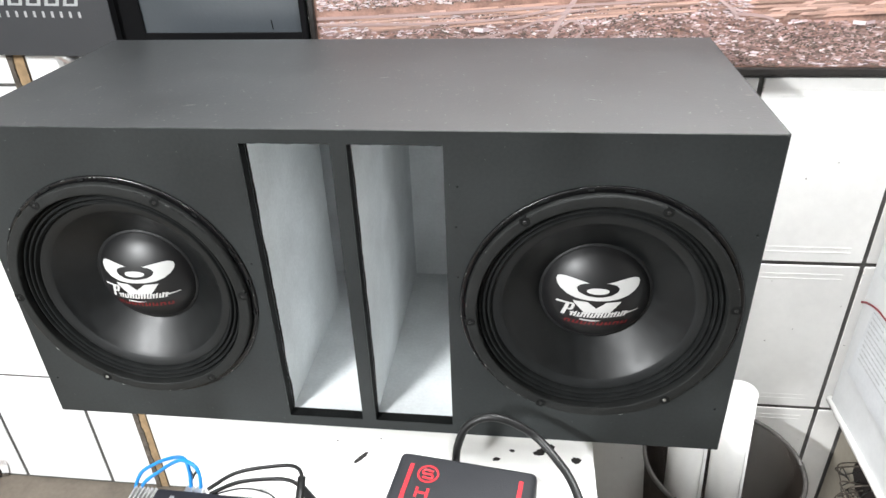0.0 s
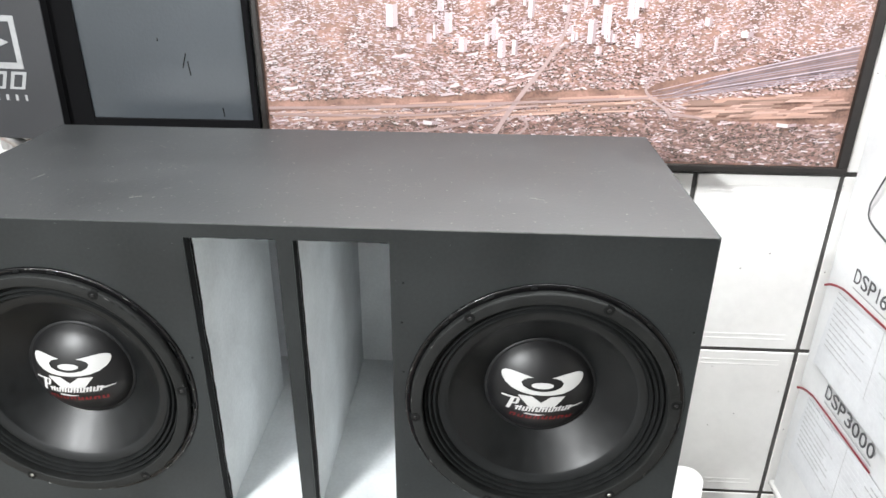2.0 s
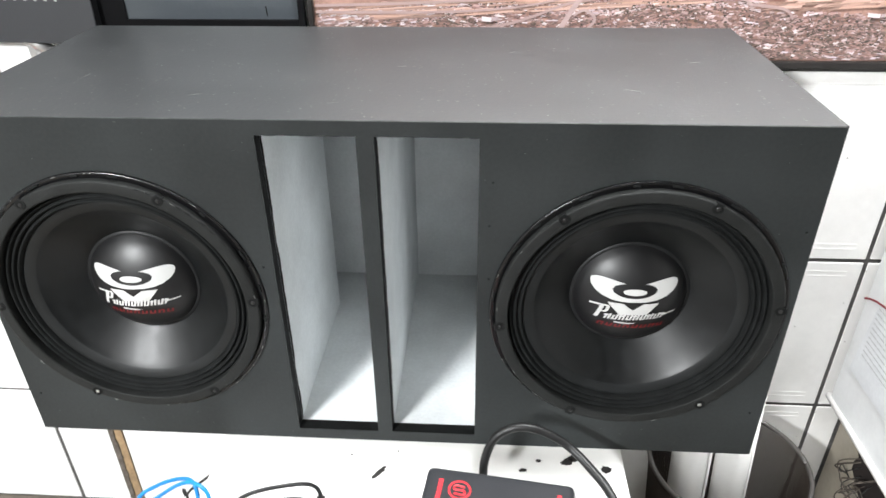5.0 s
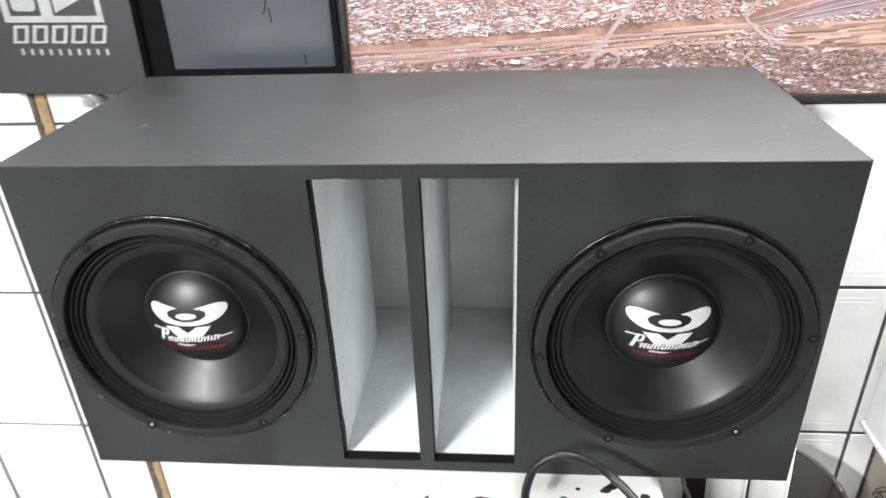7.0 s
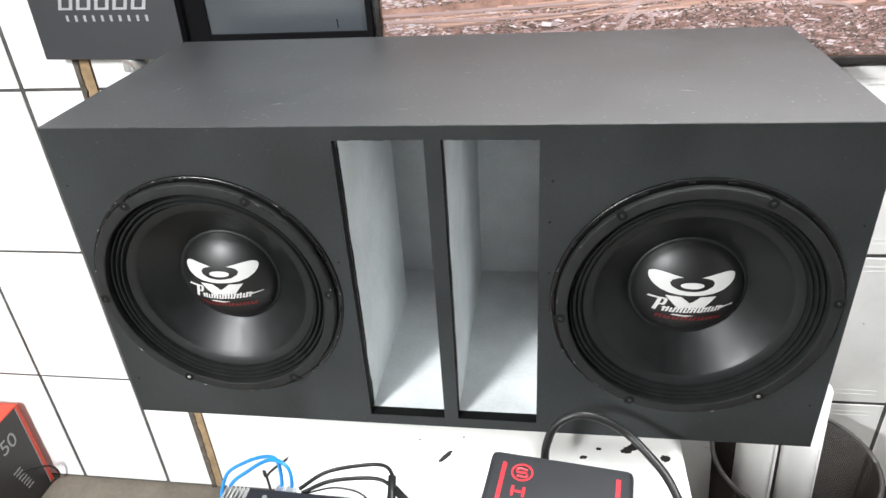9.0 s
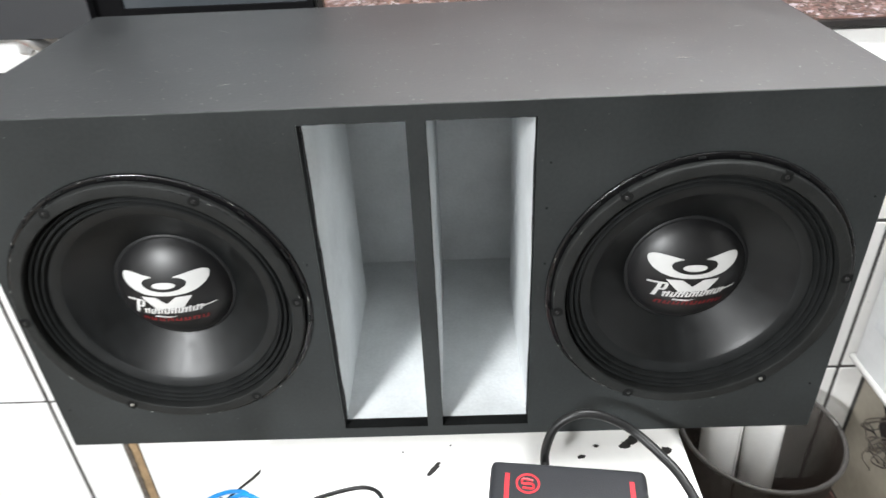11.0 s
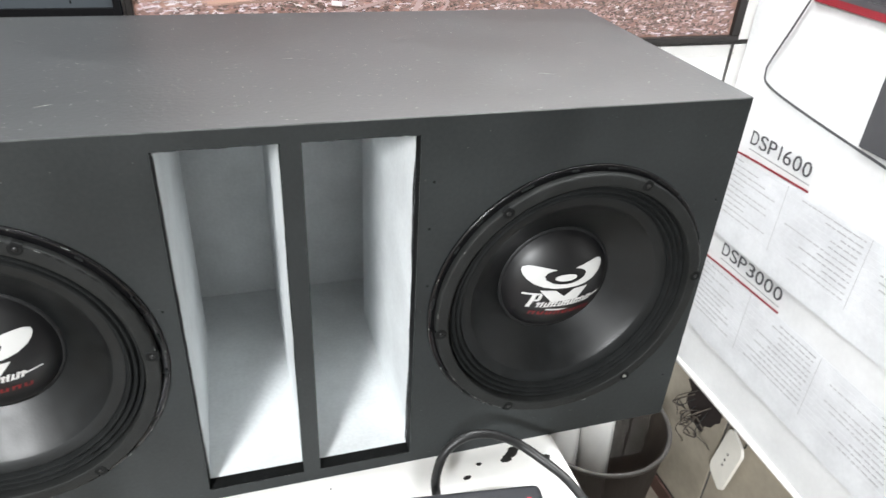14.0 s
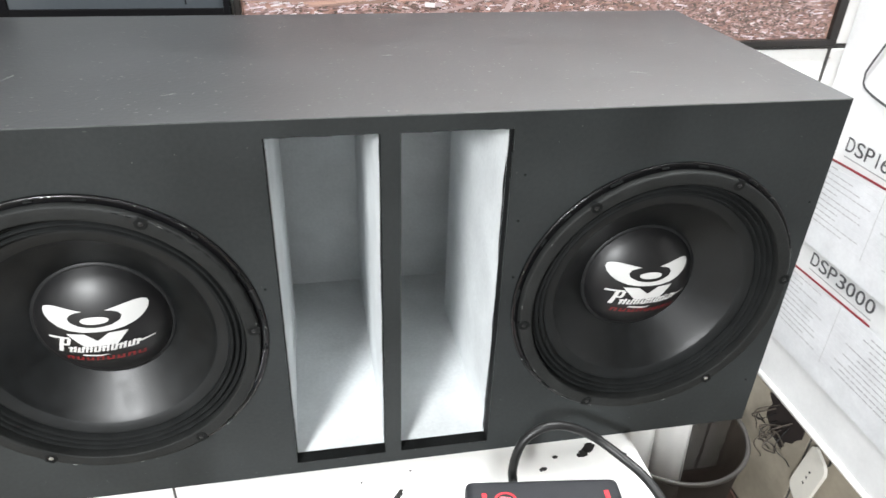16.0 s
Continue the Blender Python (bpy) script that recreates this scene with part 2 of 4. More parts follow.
M["tube_glow"].node_tree.nodes["Principled BSDF"].inputs["Emission Color"].default_value = (0.94, 0.97, 1, 1)
M["tube_glow"].node_tree.nodes["Principled BSDF"].inputs["Emission Strength"].default_value = 2.0

# ---- builders ----


def link(name, bm, material, smooth=False):
    me = bpy.data.meshes.new(name)
    bmesh.ops.recalc_face_normals(bm, faces=bm.faces)
    bm.to_mesh(me)
    bm.free()
    for p in me.polygons:
        p.use_smooth = smooth
    me.materials.append(M[material])
    return me


def part(name, bm, material, parent, label="", smooth=False):
    ob = new(name, bm if isinstance(bm, bpy.types.Mesh) else link(name, bm, material, smooth))
    ob.parent = parent
    if label:
        tagged(ob, label)
    return ob


def solo(name, bm, material, label, category, kind="", group="", smooth=False):
    return tagged(new(name, link(name, bm, material, smooth)), label, category, group, kind)


def thing(name, label, category, kind="", group="", at=None):
    ob = new(name)
    ob.empty_display_size = 0.05
    if at is not None:
        ob.matrix_world = at
    return tagged(ob, label, category, group, kind)


def block(x0, x1, y0, y1, z0, z1, bevel=0.0, seg=2, bm=None):
    own = bmesh.new()
    bmesh.ops.create_cube(own, size=1, matrix=Matrix.Translation(((x0 + x1) / 2, (y0 + y1) / 2, (z0 + z1) / 2)) @ Matrix.Diagonal((x1 - x0, y1 - y0, z1 - z0, 1)))
    if bevel:
        bmesh.ops.bevel(own, geom=own.edges[:], offset=bevel, segments=seg, affect="EDGES", profile=0.5)
    if bm is None:
        return own
    tmp = bpy.data.meshes.new("tmp")
    own.to_mesh(tmp)
    own.free()
    bm.from_mesh(tmp)
    bpy.data.meshes.remove(tmp)
    return bm


def lathe(profile, n=72, close=False):
    """Turn (radius, depth) pairs round the y axis; depth runs along +y."""
    bm = bmesh.new()
    rings = []
    for r, d in profile:
        if r < 1e-6:
            rings.append([bm.verts.new((0, d, 0))] * n)
        else:
            rings.append([bm.verts.new((r * math.cos(2 * math.pi * i / n), d, r * math.sin(2 * math.pi * i / n))) for i in range(n)])
    pairs = list(zip(rings, rings[1:])) + ([(rings[-1], rings[0])] if close else [])
    for a, b in pairs:
        for i in range(n):
            j = (i + 1) % n
            vs = []
            for v in (a[i], a[j], b[j], b[i]):
                if v not in vs:
                    vs.append(v)
            if len(vs) > 2:
                bm.faces.new(vs)
    return bm


def spline(points, steps=10):
    p = [Vector(q) for q in points]
    p = [2 * p[0] - p[1]] + p + [2 * p[-1] - p[-2]]
    out = []
    for i in range(1, len(p) - 2):
        for k in range(steps):
            t = k / steps
            out.append(0.5 * (2 * p[i] + (p[i + 1] - p[i - 1]) * t + (2 * p[i - 1] - 5 * p[i] + 4 * p[i + 1] - p[i + 2]) * t * t
                              + (3 * p[i] - p[i - 1] - 3 * p[i + 1] + p[i + 2]) * t ** 3))
    out.append(p[-2])
    return out


def tube(points, r, sides=10, steps=10, bm=None):
    bm = bm or bmesh.new()
    path = spline(points, steps) if steps else [Vector(q) for q in points]
    up = Vector((0.31, 0.17, 0.93))
    rings = []
    for i, q in enumerate(path):
        d = (path[min(i + 1, len(path) - 1)] - path[max(i - 1, 0)]).normalized()
        a = (up - d * up.dot(d)).normalized()
        b = d.cross(a)
        up = a
        rings.append([bm.verts.new(q + r * (a * math.cos(2 * math.pi * k / sides) + b * math.sin(2 * math.pi * k / sides))) for k in range(sides)])
    for u, v in zip(rings, rings[1:]):
        for k in range(sides):
            bm.faces.new((u[k], u[(k + 1) % sides], v[(k + 1) % sides], v[k]))
    bm.faces.new(rings[0][::-1]), bm.faces.new(rings[-1])
    return bm


def prism(points, depth, at=None):
    """A flat shape given by (x, z) corners in the plane y = 0, with its face at y = -depth."""
    bm = bmesh.new()
    f = [bm.verts.new((x, -depth, z)) for x, z in points]
    g = [bm.verts.new((x, 0, z)) for x, z in points]
    bm.faces.new(f), bm.faces.new(g[::-1])
    for i in range(len(f)):
        j = (i + 1) % len(f)
        bm.faces.new((f[i], g[i], g[j], f[j]))
    if at is not None:
        bm.transform(at)
    return bm


def lettering(name, words, size, material, parent, at, spacing=1.0, shear=0.0, fit=0.0):
    cu = bpy.data.curves.new(name, "FONT")
    cu.body, cu.size, cu.extrude, cu.space_character, cu.shear = words, size, 0.0004, spacing, shear
    tmp = new("tmp_text", cu)
    bpy.context.view_layer.update()
    me = bpy.data.meshes.new_from_object(tmp.evaluated_get(bpy.context.evaluated_depsgraph_get()))
    bpy.data.objects.remove(tmp)
    if fit:
        xs = [v.co.x for v in me.vertices]
        me.transform(Matrix.Diagonal((fit / (max(xs) - min(xs)), 1, 1, 1)) @ Matrix.Translation((-min(xs), 0, 0)))
    me.materials.clear()
    me.materials.append(M[material])
    ob = new(name, me)
    ob.parent = parent
    ob.matrix_basis = at
    return ob


# ---- the room: x along the tiled wall, y towards it, floor at z = 0 ----
WALL, RIGHT, BENCH = 0.588, 1.06, 0.915
LEFT, BACK, CEIL = -3.2, -3.6, 2.75
floor = solo("floor", block(LEFT - 0.1, RIGHT + 0.1, BACK - 0.1, WALL + 0.12, -0.1, 0), "floor", "worn tan-brown bare concrete workshop floor", "floor", "structure")
ceiling = solo("ceiling", block(LEFT - 0.1, RIGHT + 0.1, BACK - 0.1, WALL + 0.12, CEIL, CEIL + 0.1), "wall_paint", "unseen plain workshop ceiling, greyed to cut bounce light", "ceiling", "structure")
wall_north = solo("wall_north", block(LEFT, RIGHT + 0.1, WALL + 0.0028, WALL + 0.12, 0, CEIL), "grout", "white tiled wall with dark grout joints", "wall", "structure")
wall_east = solo("wall_east", block(RIGHT + 0.0028, RIGHT + 0.12, BACK, WALL + 0.0028, 0, CEIL), "grout", "cream tiled side wall with a broken outlet hole, unseen end left dark", "wall", "structure")
wall_west = solo("wall_west", block(LEFT - 0.1, LEFT, BACK, WALL + 0.12, 0, CEIL), "low_bounce_grey", "unseen plain wall, dark grey to cut bounce light", "wall", "structure")
south = bmesh.new()
for b in ((LEFT, -1.65, 0, CEIL), (0.45, RIGHT + 0.1, 0, CEIL), (-1.65, 0.45, 2.35, CEIL)):
    block(b[0], b[1], BACK - 0.1, BACK, b[2], b[3], 0, 1, south)
wall_south = solo("wall_south", south, "low_bounce_grey", "unseen dark grey wall with an added opening for the fill", "wall", "structure")
for lx, ly, lw, lturn in LAMPS:
    lamp = thing("ceiling_light", "unseen long white fluorescent ceiling fixture, lit", "ceiling light", group="ceiling lights", at=pose(lx, ly, CEIL, 0, 0, lturn))
    part("housing", block(-0.62, 0.62, -0.15, 0.15, -0.05, 0, 0.006), "wall_paint", lamp)
    part("diffuser", block(-0.59, 0.59, -0.13, 0.13, -0.062, -0.052, 0.003), "tube_glow", lamp)

# ---- the loudspeaker cabinet ----
W2, TOP, BOT, DEEP, BOARD = 0.55, 1.437, BENCH, 0.457, 0.019
PX, PZ0, PZ1, DIV0, DIV1 = 0.135, 0.936, 1.417, -0.0125, 0.0095
SPK = ((-0.347, 1.172, 3.0), (0.3462, 1.1718, 6.0))
cabinet = thing("speaker_cabinet", "charcoal painted subwoofer cabinet with white ports on a bench", "speaker cabinet", at=pose(0, 0, BOT))


def local(bm):
    bm.transform(Matrix.Translation((0, 0, -BOT)))
    return bm


def baffle_mesh():
    """The front board: two round cut-outs, two tall slots, slightly eased outer edges, slots a little uneven."""
    bm = bmesh.new()
    rnd = random.Random(4)
    e = 0.0014

    def quad(a, b, c, d):
        bm.faces.new([bm.verts.new(v) for v in (a, b, c, d)])

    def wall_with_hole(x0, x1, z0, z1, cx, cz, r, eased):
        angles = sorted(set([2 * math.pi * i / 64 for i in range(64)] + [math.atan2(z - cz, x - cx) % (2 * math.pi) for x in (x0, x1) for z in (z0, z1)]))
        ring, rect = [], []
        for a in angles:
            c, s = math.cos(a), math.sin(a)
            k = min(((x1 if c > 0 else x0) - cx) / c if abs(c) > 1e-9 else 9, ((z1 if s > 0 else z0) - cz) / s if abs(s) > 1e-9 else 9)
            ring.append((cx + r * c, cz + r * s)), rect.append((cx + k * c, cz + k * s))
        for i in range(len(angles)):
            j = (i + 1) % len(angles)
            (ax, az), (bx, bz), (cx2, cz2), (dx, dz) = ring[i], ring[j], rect[j], rect[i]
            quad((ax, 0, az), (bx, 0, bz), (cx2, 0, cz2), (dx, 0, dz))
            quad((ax, 0, az), (bx, 0, bz), (bx, BOARD, bz), (ax, BOARD, az))

    for side in (0, 1):
        cx, cz, _ = SPK[side]
        x0, x1 = (-W2 + e, -PX) if side == 0 else (PX, W2 - e)
        wall_with_hole(x0, x1, BOT + e, TOP - e, cx, cz, 0.178, True)
    # strips above, below and between the slots, with a hand-cut wobble
    n = 24

    def edge(a, b, amp):
        return [a + (b - a) * i / n for i in range(n + 1)], [rnd.uniform(-amp, amp) for _ in range(n + 1)]

    for x0, x1 in ((-PX, DIV0), (DIV1, PX)):
        xs, w = edge(x0, x1, 0.0008)
        w[0] = w[-1] = 0
        for i in range(n):
            a, b, wa, wb = xs[i], xs[i + 1], w[i], w[i + 1]
            quad((a, 0, PZ1 + wa), (b, 0, PZ1 + wb), (b, 0, TOP - e), (a, 0, TOP - e))
            quad((a, 0, BOT + e), (b, 0, BOT + e), (b, 0, PZ0 + wb), (a, 0, PZ0 + wa))
    quad((DIV0, 0, BOT + e), (DIV1, 0, BOT + e), (DIV1, 0, TOP - e), (DIV0, 0, TOP - e))
    # eased rim back to the board's outer faces
    o = [(-W2, BOT), (W2, BOT), (W2, TOP), (-W2, TOP)]
    q = [(-W2 + e, BOT + e), (W2 - e, BOT + e), (W2 - e, TOP - e), (-W2 + e, TOP - e)]
    for i in range(4):
        j = (i + 1) % 4
        quad((q[i][0], 0, q[i][1]), (q[j][0], 0, q[j][1]), (o[j][0], e, o[j][1]), (o[i][0], e, o[i][1]))
        quad((o[i][0], e, o[i][1]), (o[j][0], e, o[j][1]), (o[j][0], BOARD, o[j][1]), (o[i][0], BOARD, o[i][1]))
    bmesh.ops.remove_doubles(bm, verts=bm.verts, dist=0.00005)
    return bm


part("baffle", local(baffle_mesh()), "box_paint", cabinet)
wear = bmesh.new()
rw = random.Random(2)
prev = None
for i in range(161):
    x = -W2 + 0.004 + (2 * W2 - 0.008) * i / 160
    w = 0.00055 * (0.55 + 0.45 * math.sin(i * 0.21) * math.sin(i * 0.057)) * rw.uniform(0.5, 1.2)
    cur = [wear.verts.new(v) for v in ((x, 0.0008 - w * 0.5, TOP - 0.0013 - w), (x, 0.0002, TOP - 0.0003), (x, 0.0014 + w * 2.2, TOP + 0.0003))]
    if prev:
        for k in (0, 1):
            wear.faces.new((prev[k], prev[k + 1], cur[k + 1], cur[k]))
    prev = cur
part("worn_edge", local(wear), "worn", cabinet, "pale worn front edge of the lid")
slot = bmesh.new()
for x0, x1 in ((-PX, DIV0), (DIV1, PX)):
    for a, b in (((x0, PZ0), (x0, PZ1)), ((x0, PZ1), (x1, PZ1)), ((x1, PZ1), (x1, PZ0)), ((x1, PZ0), (x0, PZ0))):
        slot.faces.new([slot.verts.new(v) for v in ((a[0], 0.0004, a[1]), (b[0], 0.0004, b[1]), (b[0], BOARD, b[1]), (a[0], BOARD, a[1]))])
part("slot_edge", local(slot), "cut_edge", cabinet, "black painted cut edges of the port slots")
for name, b in (("top_panel", (-W2, W2, BOARD, DEEP, TOP - 0.018, TOP)), ("bottom_panel", (-W2, W2, BOARD, DEEP, BOT, BOT + 0.018)),
                ("side_panel", (-W2, -W2 + 0.018, BOARD, DEEP, BOT + 0.018, TOP - 0.018)), ("side_panel", (W2 - 0.018, W2, BOARD, DEEP, BOT + 0.018, TOP - 0.018)),
                ("back_panel", (-W2 + 0.018, W2 - 0.018, DEEP - 0.009, DEEP, BOT + 0.018, TOP - 0.018))):
    part(name, local(block(*b)), "box_paint", cabinet)
part("lid_toned_skin", local(block(-W2 + 0.001, W2 - 0.001, 0.0012, DEEP - 0.001, TOP - 0.0002, TOP + 0.0003)), "lid_light_copy", cabinet, "dusty scuffed charcoal lid surface, toned for the light on top")
for sx, sy, sl, st in ((-0.235, 0.087, 0.012, 25), (-0.42, 0.16, 0.016, 70), (0.02, 0.22, 0.008, 10), (0.33, 0.12, 0.014, -20), (-0.05, 0.06, 0.010, 5), (0.18, 0.30, 0.009, 40), (-0.30, 0.33, 0.012, -35), (0.44, 0.25, 0.010, 15), (-0.12, 0.40, 0.008, 80)):
    sl *= 0.7
    sc = block(-sl, sl, -0.0011, 0.0011, 0, 0.00035)
    for v in sc.verts:
        v.co.y *= 1 - 0.8 * abs(v.co.x) / sl
    sc.transform(pose(sx, sy, TOP - BOT + 0.0003, 0, 0, st))
    part("scuff", sc, "scuff", cabinet)
rs = random.Random(31)


def scratches(count, place, size):
    """Many short pale scratches and nicks, each a thin tapered sliver lying on a face."""
    bm = bmesh.new()
    for _ in range(count):
        ln, wd, turn = size * rs.uniform(0.25, 1.0) ** 2, 0.00045 * rs.uniform(0.5, 1.6), rs.gauss(0, 40)
        m = place() @ pose(0, 0, 0, 0, 0, turn)
        vs = [bm.verts.new(m @ Vector(p)) for p in ((-ln, 0, 0), (-ln * 0.2, -wd, 0), (ln, 0, 0), (ln * 0.1, wd, 0))]
        bm.faces.new(vs)
    return bm


tagged(part("lid_scratches", scratches(300, lambda: pose(rs.uniform(-0.54, 0.54), rs.uniform(0.01, 0.45), TOP - BOT + 0.0006), 0.0042), "scuff", cabinet), "fine pale scratches in the lid paint", kind="stuff")
specks = bmesh.new()
for _ in range(900):
    x, y, r = rs.uniform(-0.54, 0.54), rs.uniform(0.006, 0.45), 0.00065 * rs.uniform(0.45, 1.5) ** 1.6
    q, st = rs.uniform(0, 6.3), rs.uniform(1.0, 2.4)
    specks.faces.new([specks.verts.new((x + st * r * math.cos(q + a), y + r * math.sin(q + a), TOP - BOT + 0.0006)) for a in (0, 1.4, 2.9, 4.5)])
tagged(part("lid_specks", specks, "scuff", cabinet), "tiny pale dust specks on the lid", kind="stuff")
tagged(part("baffle_scratches", scratches(36, lambda: pose(rs.choice((rs.uniform(-0.545, -0.14), rs.uniform(0.14, 0.545))), -0.0003, rs.choice((rs.uniform(0.004, 0.05), rs.uniform(0.47, 0.518))), 90), 0.0028), "worn", cabinet), "fine pale nicks in the front paint", kind="stuff")
PB, PW = 0.445, 0.335
for name, b in (("port_wall", (-PX - 0.012, -PX, BOARD, PW, BOT + 0.019, TOP - 0.019)), ("port_wall", (PX, PX + 0.012, BOARD, PW, BOT + 0.019, TOP - 0.019)),
                ("port_divider", (DIV0, DIV1, BOARD, PB, PZ0, PZ1)), ("port_floor", (-PX, PX, BOARD, PW, BOT + 0.019, PZ0)), ("port_floor", (-W2 + 0.020, W2 - 0.020, PW, PB, BOT + 0.019, PZ0)),
                ("port_ceiling", (-PX, PX, BOARD, PW, PZ1, TOP - 0.019)), ("port_ceiling", (-W2 + 0.020, W2 - 0.020, PW, PB, PZ1, TOP - 0.019)), ("port_back", (-W2 + 0.019, W2 - 0.019, PB, PB + 0.003, BOT + 0.019, TOP - 0.019))):
    part(name, local(block(*b)), "port_white", cabinet, "white painted port lining, open behind into the box" if name == "port_wall" else "")


# black paint run over onto the white port walls, with a ragged inner edge
ro = random.Random(17)
for wx, off in ((-PX, 0.0003), (DIV0, -0.0003), (DIV1, 0.0003), (PX, -0.0003)):
    over = bmesh.new()
    prev, d = None, 0.004
    for i in range(61):
        z = PZ0 - BOT + (PZ1 - PZ0) * i / 60
        d = min(0.0085, max(0.0008, d + ro.uniform(-0.0022, 0.0022)))
        cur = (over.verts.new((wx + off, BOARD, z)), over.verts.new((wx + off, BOARD + d, z)))
        if prev:
            over.faces.new((prev[0], prev[1], cur[1], cur[0]))
        prev = cur
    part("paint_overrun", over, "cut_edge", cabinet)


def dome(u, v):
    """Depth of the dust cap's surface at (u, v) metres from its centre, in front of the board as negative."""
    r2 = (u * u + v * v) / 0.078 ** 2
    return 0.046 - 0.034 * (1 - r2) ** 0.75 if r2 < 1 else 0.046


def on_dome(name, outline, material, parent, lift=0.0009):
    """A printed shape that follows the dust cap: outline in metres, filled with a fine fan of triangles."""
    bm = bmesh.new()
    bm.faces.new([bm.verts.new((x, 0, z)) for x, z in outline])
    bm.normal_update()
    bmesh.ops.triangulate(bm, faces=bm.faces[:])
    for _ in range(3):
        bmesh.ops.subdivide_edges(bm, edges=[e for e in bm.edges if e.calc_length() > 0.006], cuts=1)
        bmesh.ops.triangulate(bm, faces=bm.faces[:])
    for v in bm.verts:
        v.co.y = dome(v.co.x, v.co.z) - lift
    return part(name, bm, material, parent, smooth=True)


def subwoofer(cx, cz, turn, slip, name="subwoofer"):
    sp = thing(name, "black round subwoofer with white crest on its dust cap", "subwoofer", group="subwoofers in the cabinet", at=pose(cx, 0, cz))
    part("basket_rim", lathe([(0.1728, 0.012), (0.1728, -0.0032), (0.1915, -0.0032), (0.1935, -0.0036), (0.1947, -0.0022), (0.1950, 0.0)], 96), "basket", sp, "glossy black steel rim", True)
    ring = lathe([(0.1705, 0.0035), (0.1706, -0.0105), (0.1711, -0.0118), (0.1720, -0.0124), (0.1734, -0.0125), (0.1842, -0.0125), (0.1856, -0.0122), (0.1866, -0.0112), (0.1870, -0.0098), (0.1870, -0.003)], 180)
    rg = random.Random(int(abs(cx) * 1000) + 7)
    for v in ring.verts:
        if math.hypot(v.co.x, v.co.z) > 0.1850 and v.co.y < -0.008:
            k = 1 - rg.choice((0, 0, 0.002, 0.004, 0.007)) * rg.random()
            v.co.x, v.co.z = v.co.x * k, v.co.z * k
    ring.transform(Matrix.Translation((slip[0], 0, slip[1])))
    part("gasket", ring, "gasket", sp, "worn grey-black gasket ring with chipped edge", True)
    prof = [(0.1712, 0.001)]
    for k in range(3):
        base = 0.1700 - 0.0070 * k
        prof += [(base - 0.0070 * s, 0.0020 - 0.0060 * math.sin(math.pi * s) + 0.0012 * k) for s in (0.04, 0.18, 0.34, 0.5, 0.66, 0.82, 0.96)]
    part("surround", lathe(prof + [(0.1485, 0.0055)], 96), "surround", sp, "rippled cloth surround", True)
    part("cone_lip", lathe([(0.1485, 0.0055), (0.1476, 0.0050), (0.1462, 0.0052), (0.1400, 0.0072), (0.1345, 0.0092), (0.1335, 0.0100)], 96), "lip", sp, "grey-black flat lip where the cone meets the surround", True)
    cone = [(0.1335 - (0.1335 - 0.076) * s, 0.0100 + 0.0420 * s ** 0.90) for s in [i / 18 for i in range(19)]]
    part("cone", lathe(cone, 96), "cone", sp, "black pressed paper cone", True)
    part("glue_ring", lathe([(0.0826, 0.0482), (0.0812, 0.0466), (0.079, 0.0460), (0.0772, 0.0462)], 72), "glue", sp, "", True)
    cap = part("dust_cap", lathe([(0.078 * s, dome(0.078 * s, 0)) for s in [1 - i / 18 for i in range(18)]] + [(0, dome(0, 0))], 72), "cap", sp, "black domed dust cap", True)
    # the crest: two flared horns joined in a U, an oval, a notched wedge, rows of bars
    half = [(0.0, 0.0086), (0.016, 0.0090), (0.030, 0.0108), (0.043, 0.0150), (0.0525, 0.0212), (0.0572, 0.0272), (0.0586, 0.0325), (0.0570, 0.0368), (0.0515, 0.0394), (0.0440, 0.0400),
            (0.0340, 0.0390), (0.0240, 0.0372), (0.0125, 0.0348), (0.0195, 0.0336), (0.0265, 0.0308), (0.0300, 0.0264), (0.0275, 0.0212), (0.0185, 0.0168), (0.0090, 0.0150), (0.0, 0.0144)]
    on_dome("crest_crescent", half + [(-x, z) for x, z in half[-2:0:-1]], "logo_white", cap)
    on_dome("crest_oval", [(0.0158 * math.cos(a), 0.0234 + 0.0047 * math.sin(a)) for a in [2 * math.pi * i / 24 for i in range(24)]], "logo_white", cap)
    on_dome("crest_wedge", [(-0.035, 0.0062), (-0.014, 0.0062), (-0.001, -0.0040), (0.013, 0.0062), (0.034, 0.0062), (0.014, -0.018), (-0.013, -0.018)], "logo_white", cap)
    # slanted strokes on a rising line stand in for the script, over a dark outline
    on_dome("script_backing", [(-0.050, -0.0245), (0.034, -0.0215), (0.047, -0.0100), (-0.034, -0.0135), (-0.034, 0.0015), (-0.052, 0.0015)], "cap", cap, 0.0012)

    def stroke(x, z, w, h, name="script_bar", slant=0.32, lift=0.0017, ink="logo_white"):
        on_dome(name, [(x, z), (x + w, z + 0.02 * w), (x + w + slant * h, z + h), (x + slant * h, z + h)], ink, cap, lift)

    stroke(-0.0505, -0.0225, 0.0052, 0.0225)
    stroke(-0.0580, -0.0012, 0.0250, 0.0030, "script_swash", 0.5)
    stroke(-0.0375, -0.0090, 0.0042, 0.0090)
    stroke(-0.0435, -0.0112, 0.0085, 0.0028)
    for i in range(17):
        x, z = -0.0375 + 0.0047 * i, -0.0222 + 0.00018 * i
        stroke(x, z, 0.0029, (0.0092, 0.0102, 0.0086, 0.0098)[i % 4] + (0.0075 if i == 10 else 0))
        if i % 2 == 0:
            stroke(x, z if i % 4 else z + 0.0062, 0.0066, 0.0021)
    on_dome("script_underline", [(-0.024, -0.0275), (-0.004, -0.0290), (0.008, -0.0262), (-0.004, -0.0262), (-0.022, -0.0250)], "logo_white", cap, 0.0017)
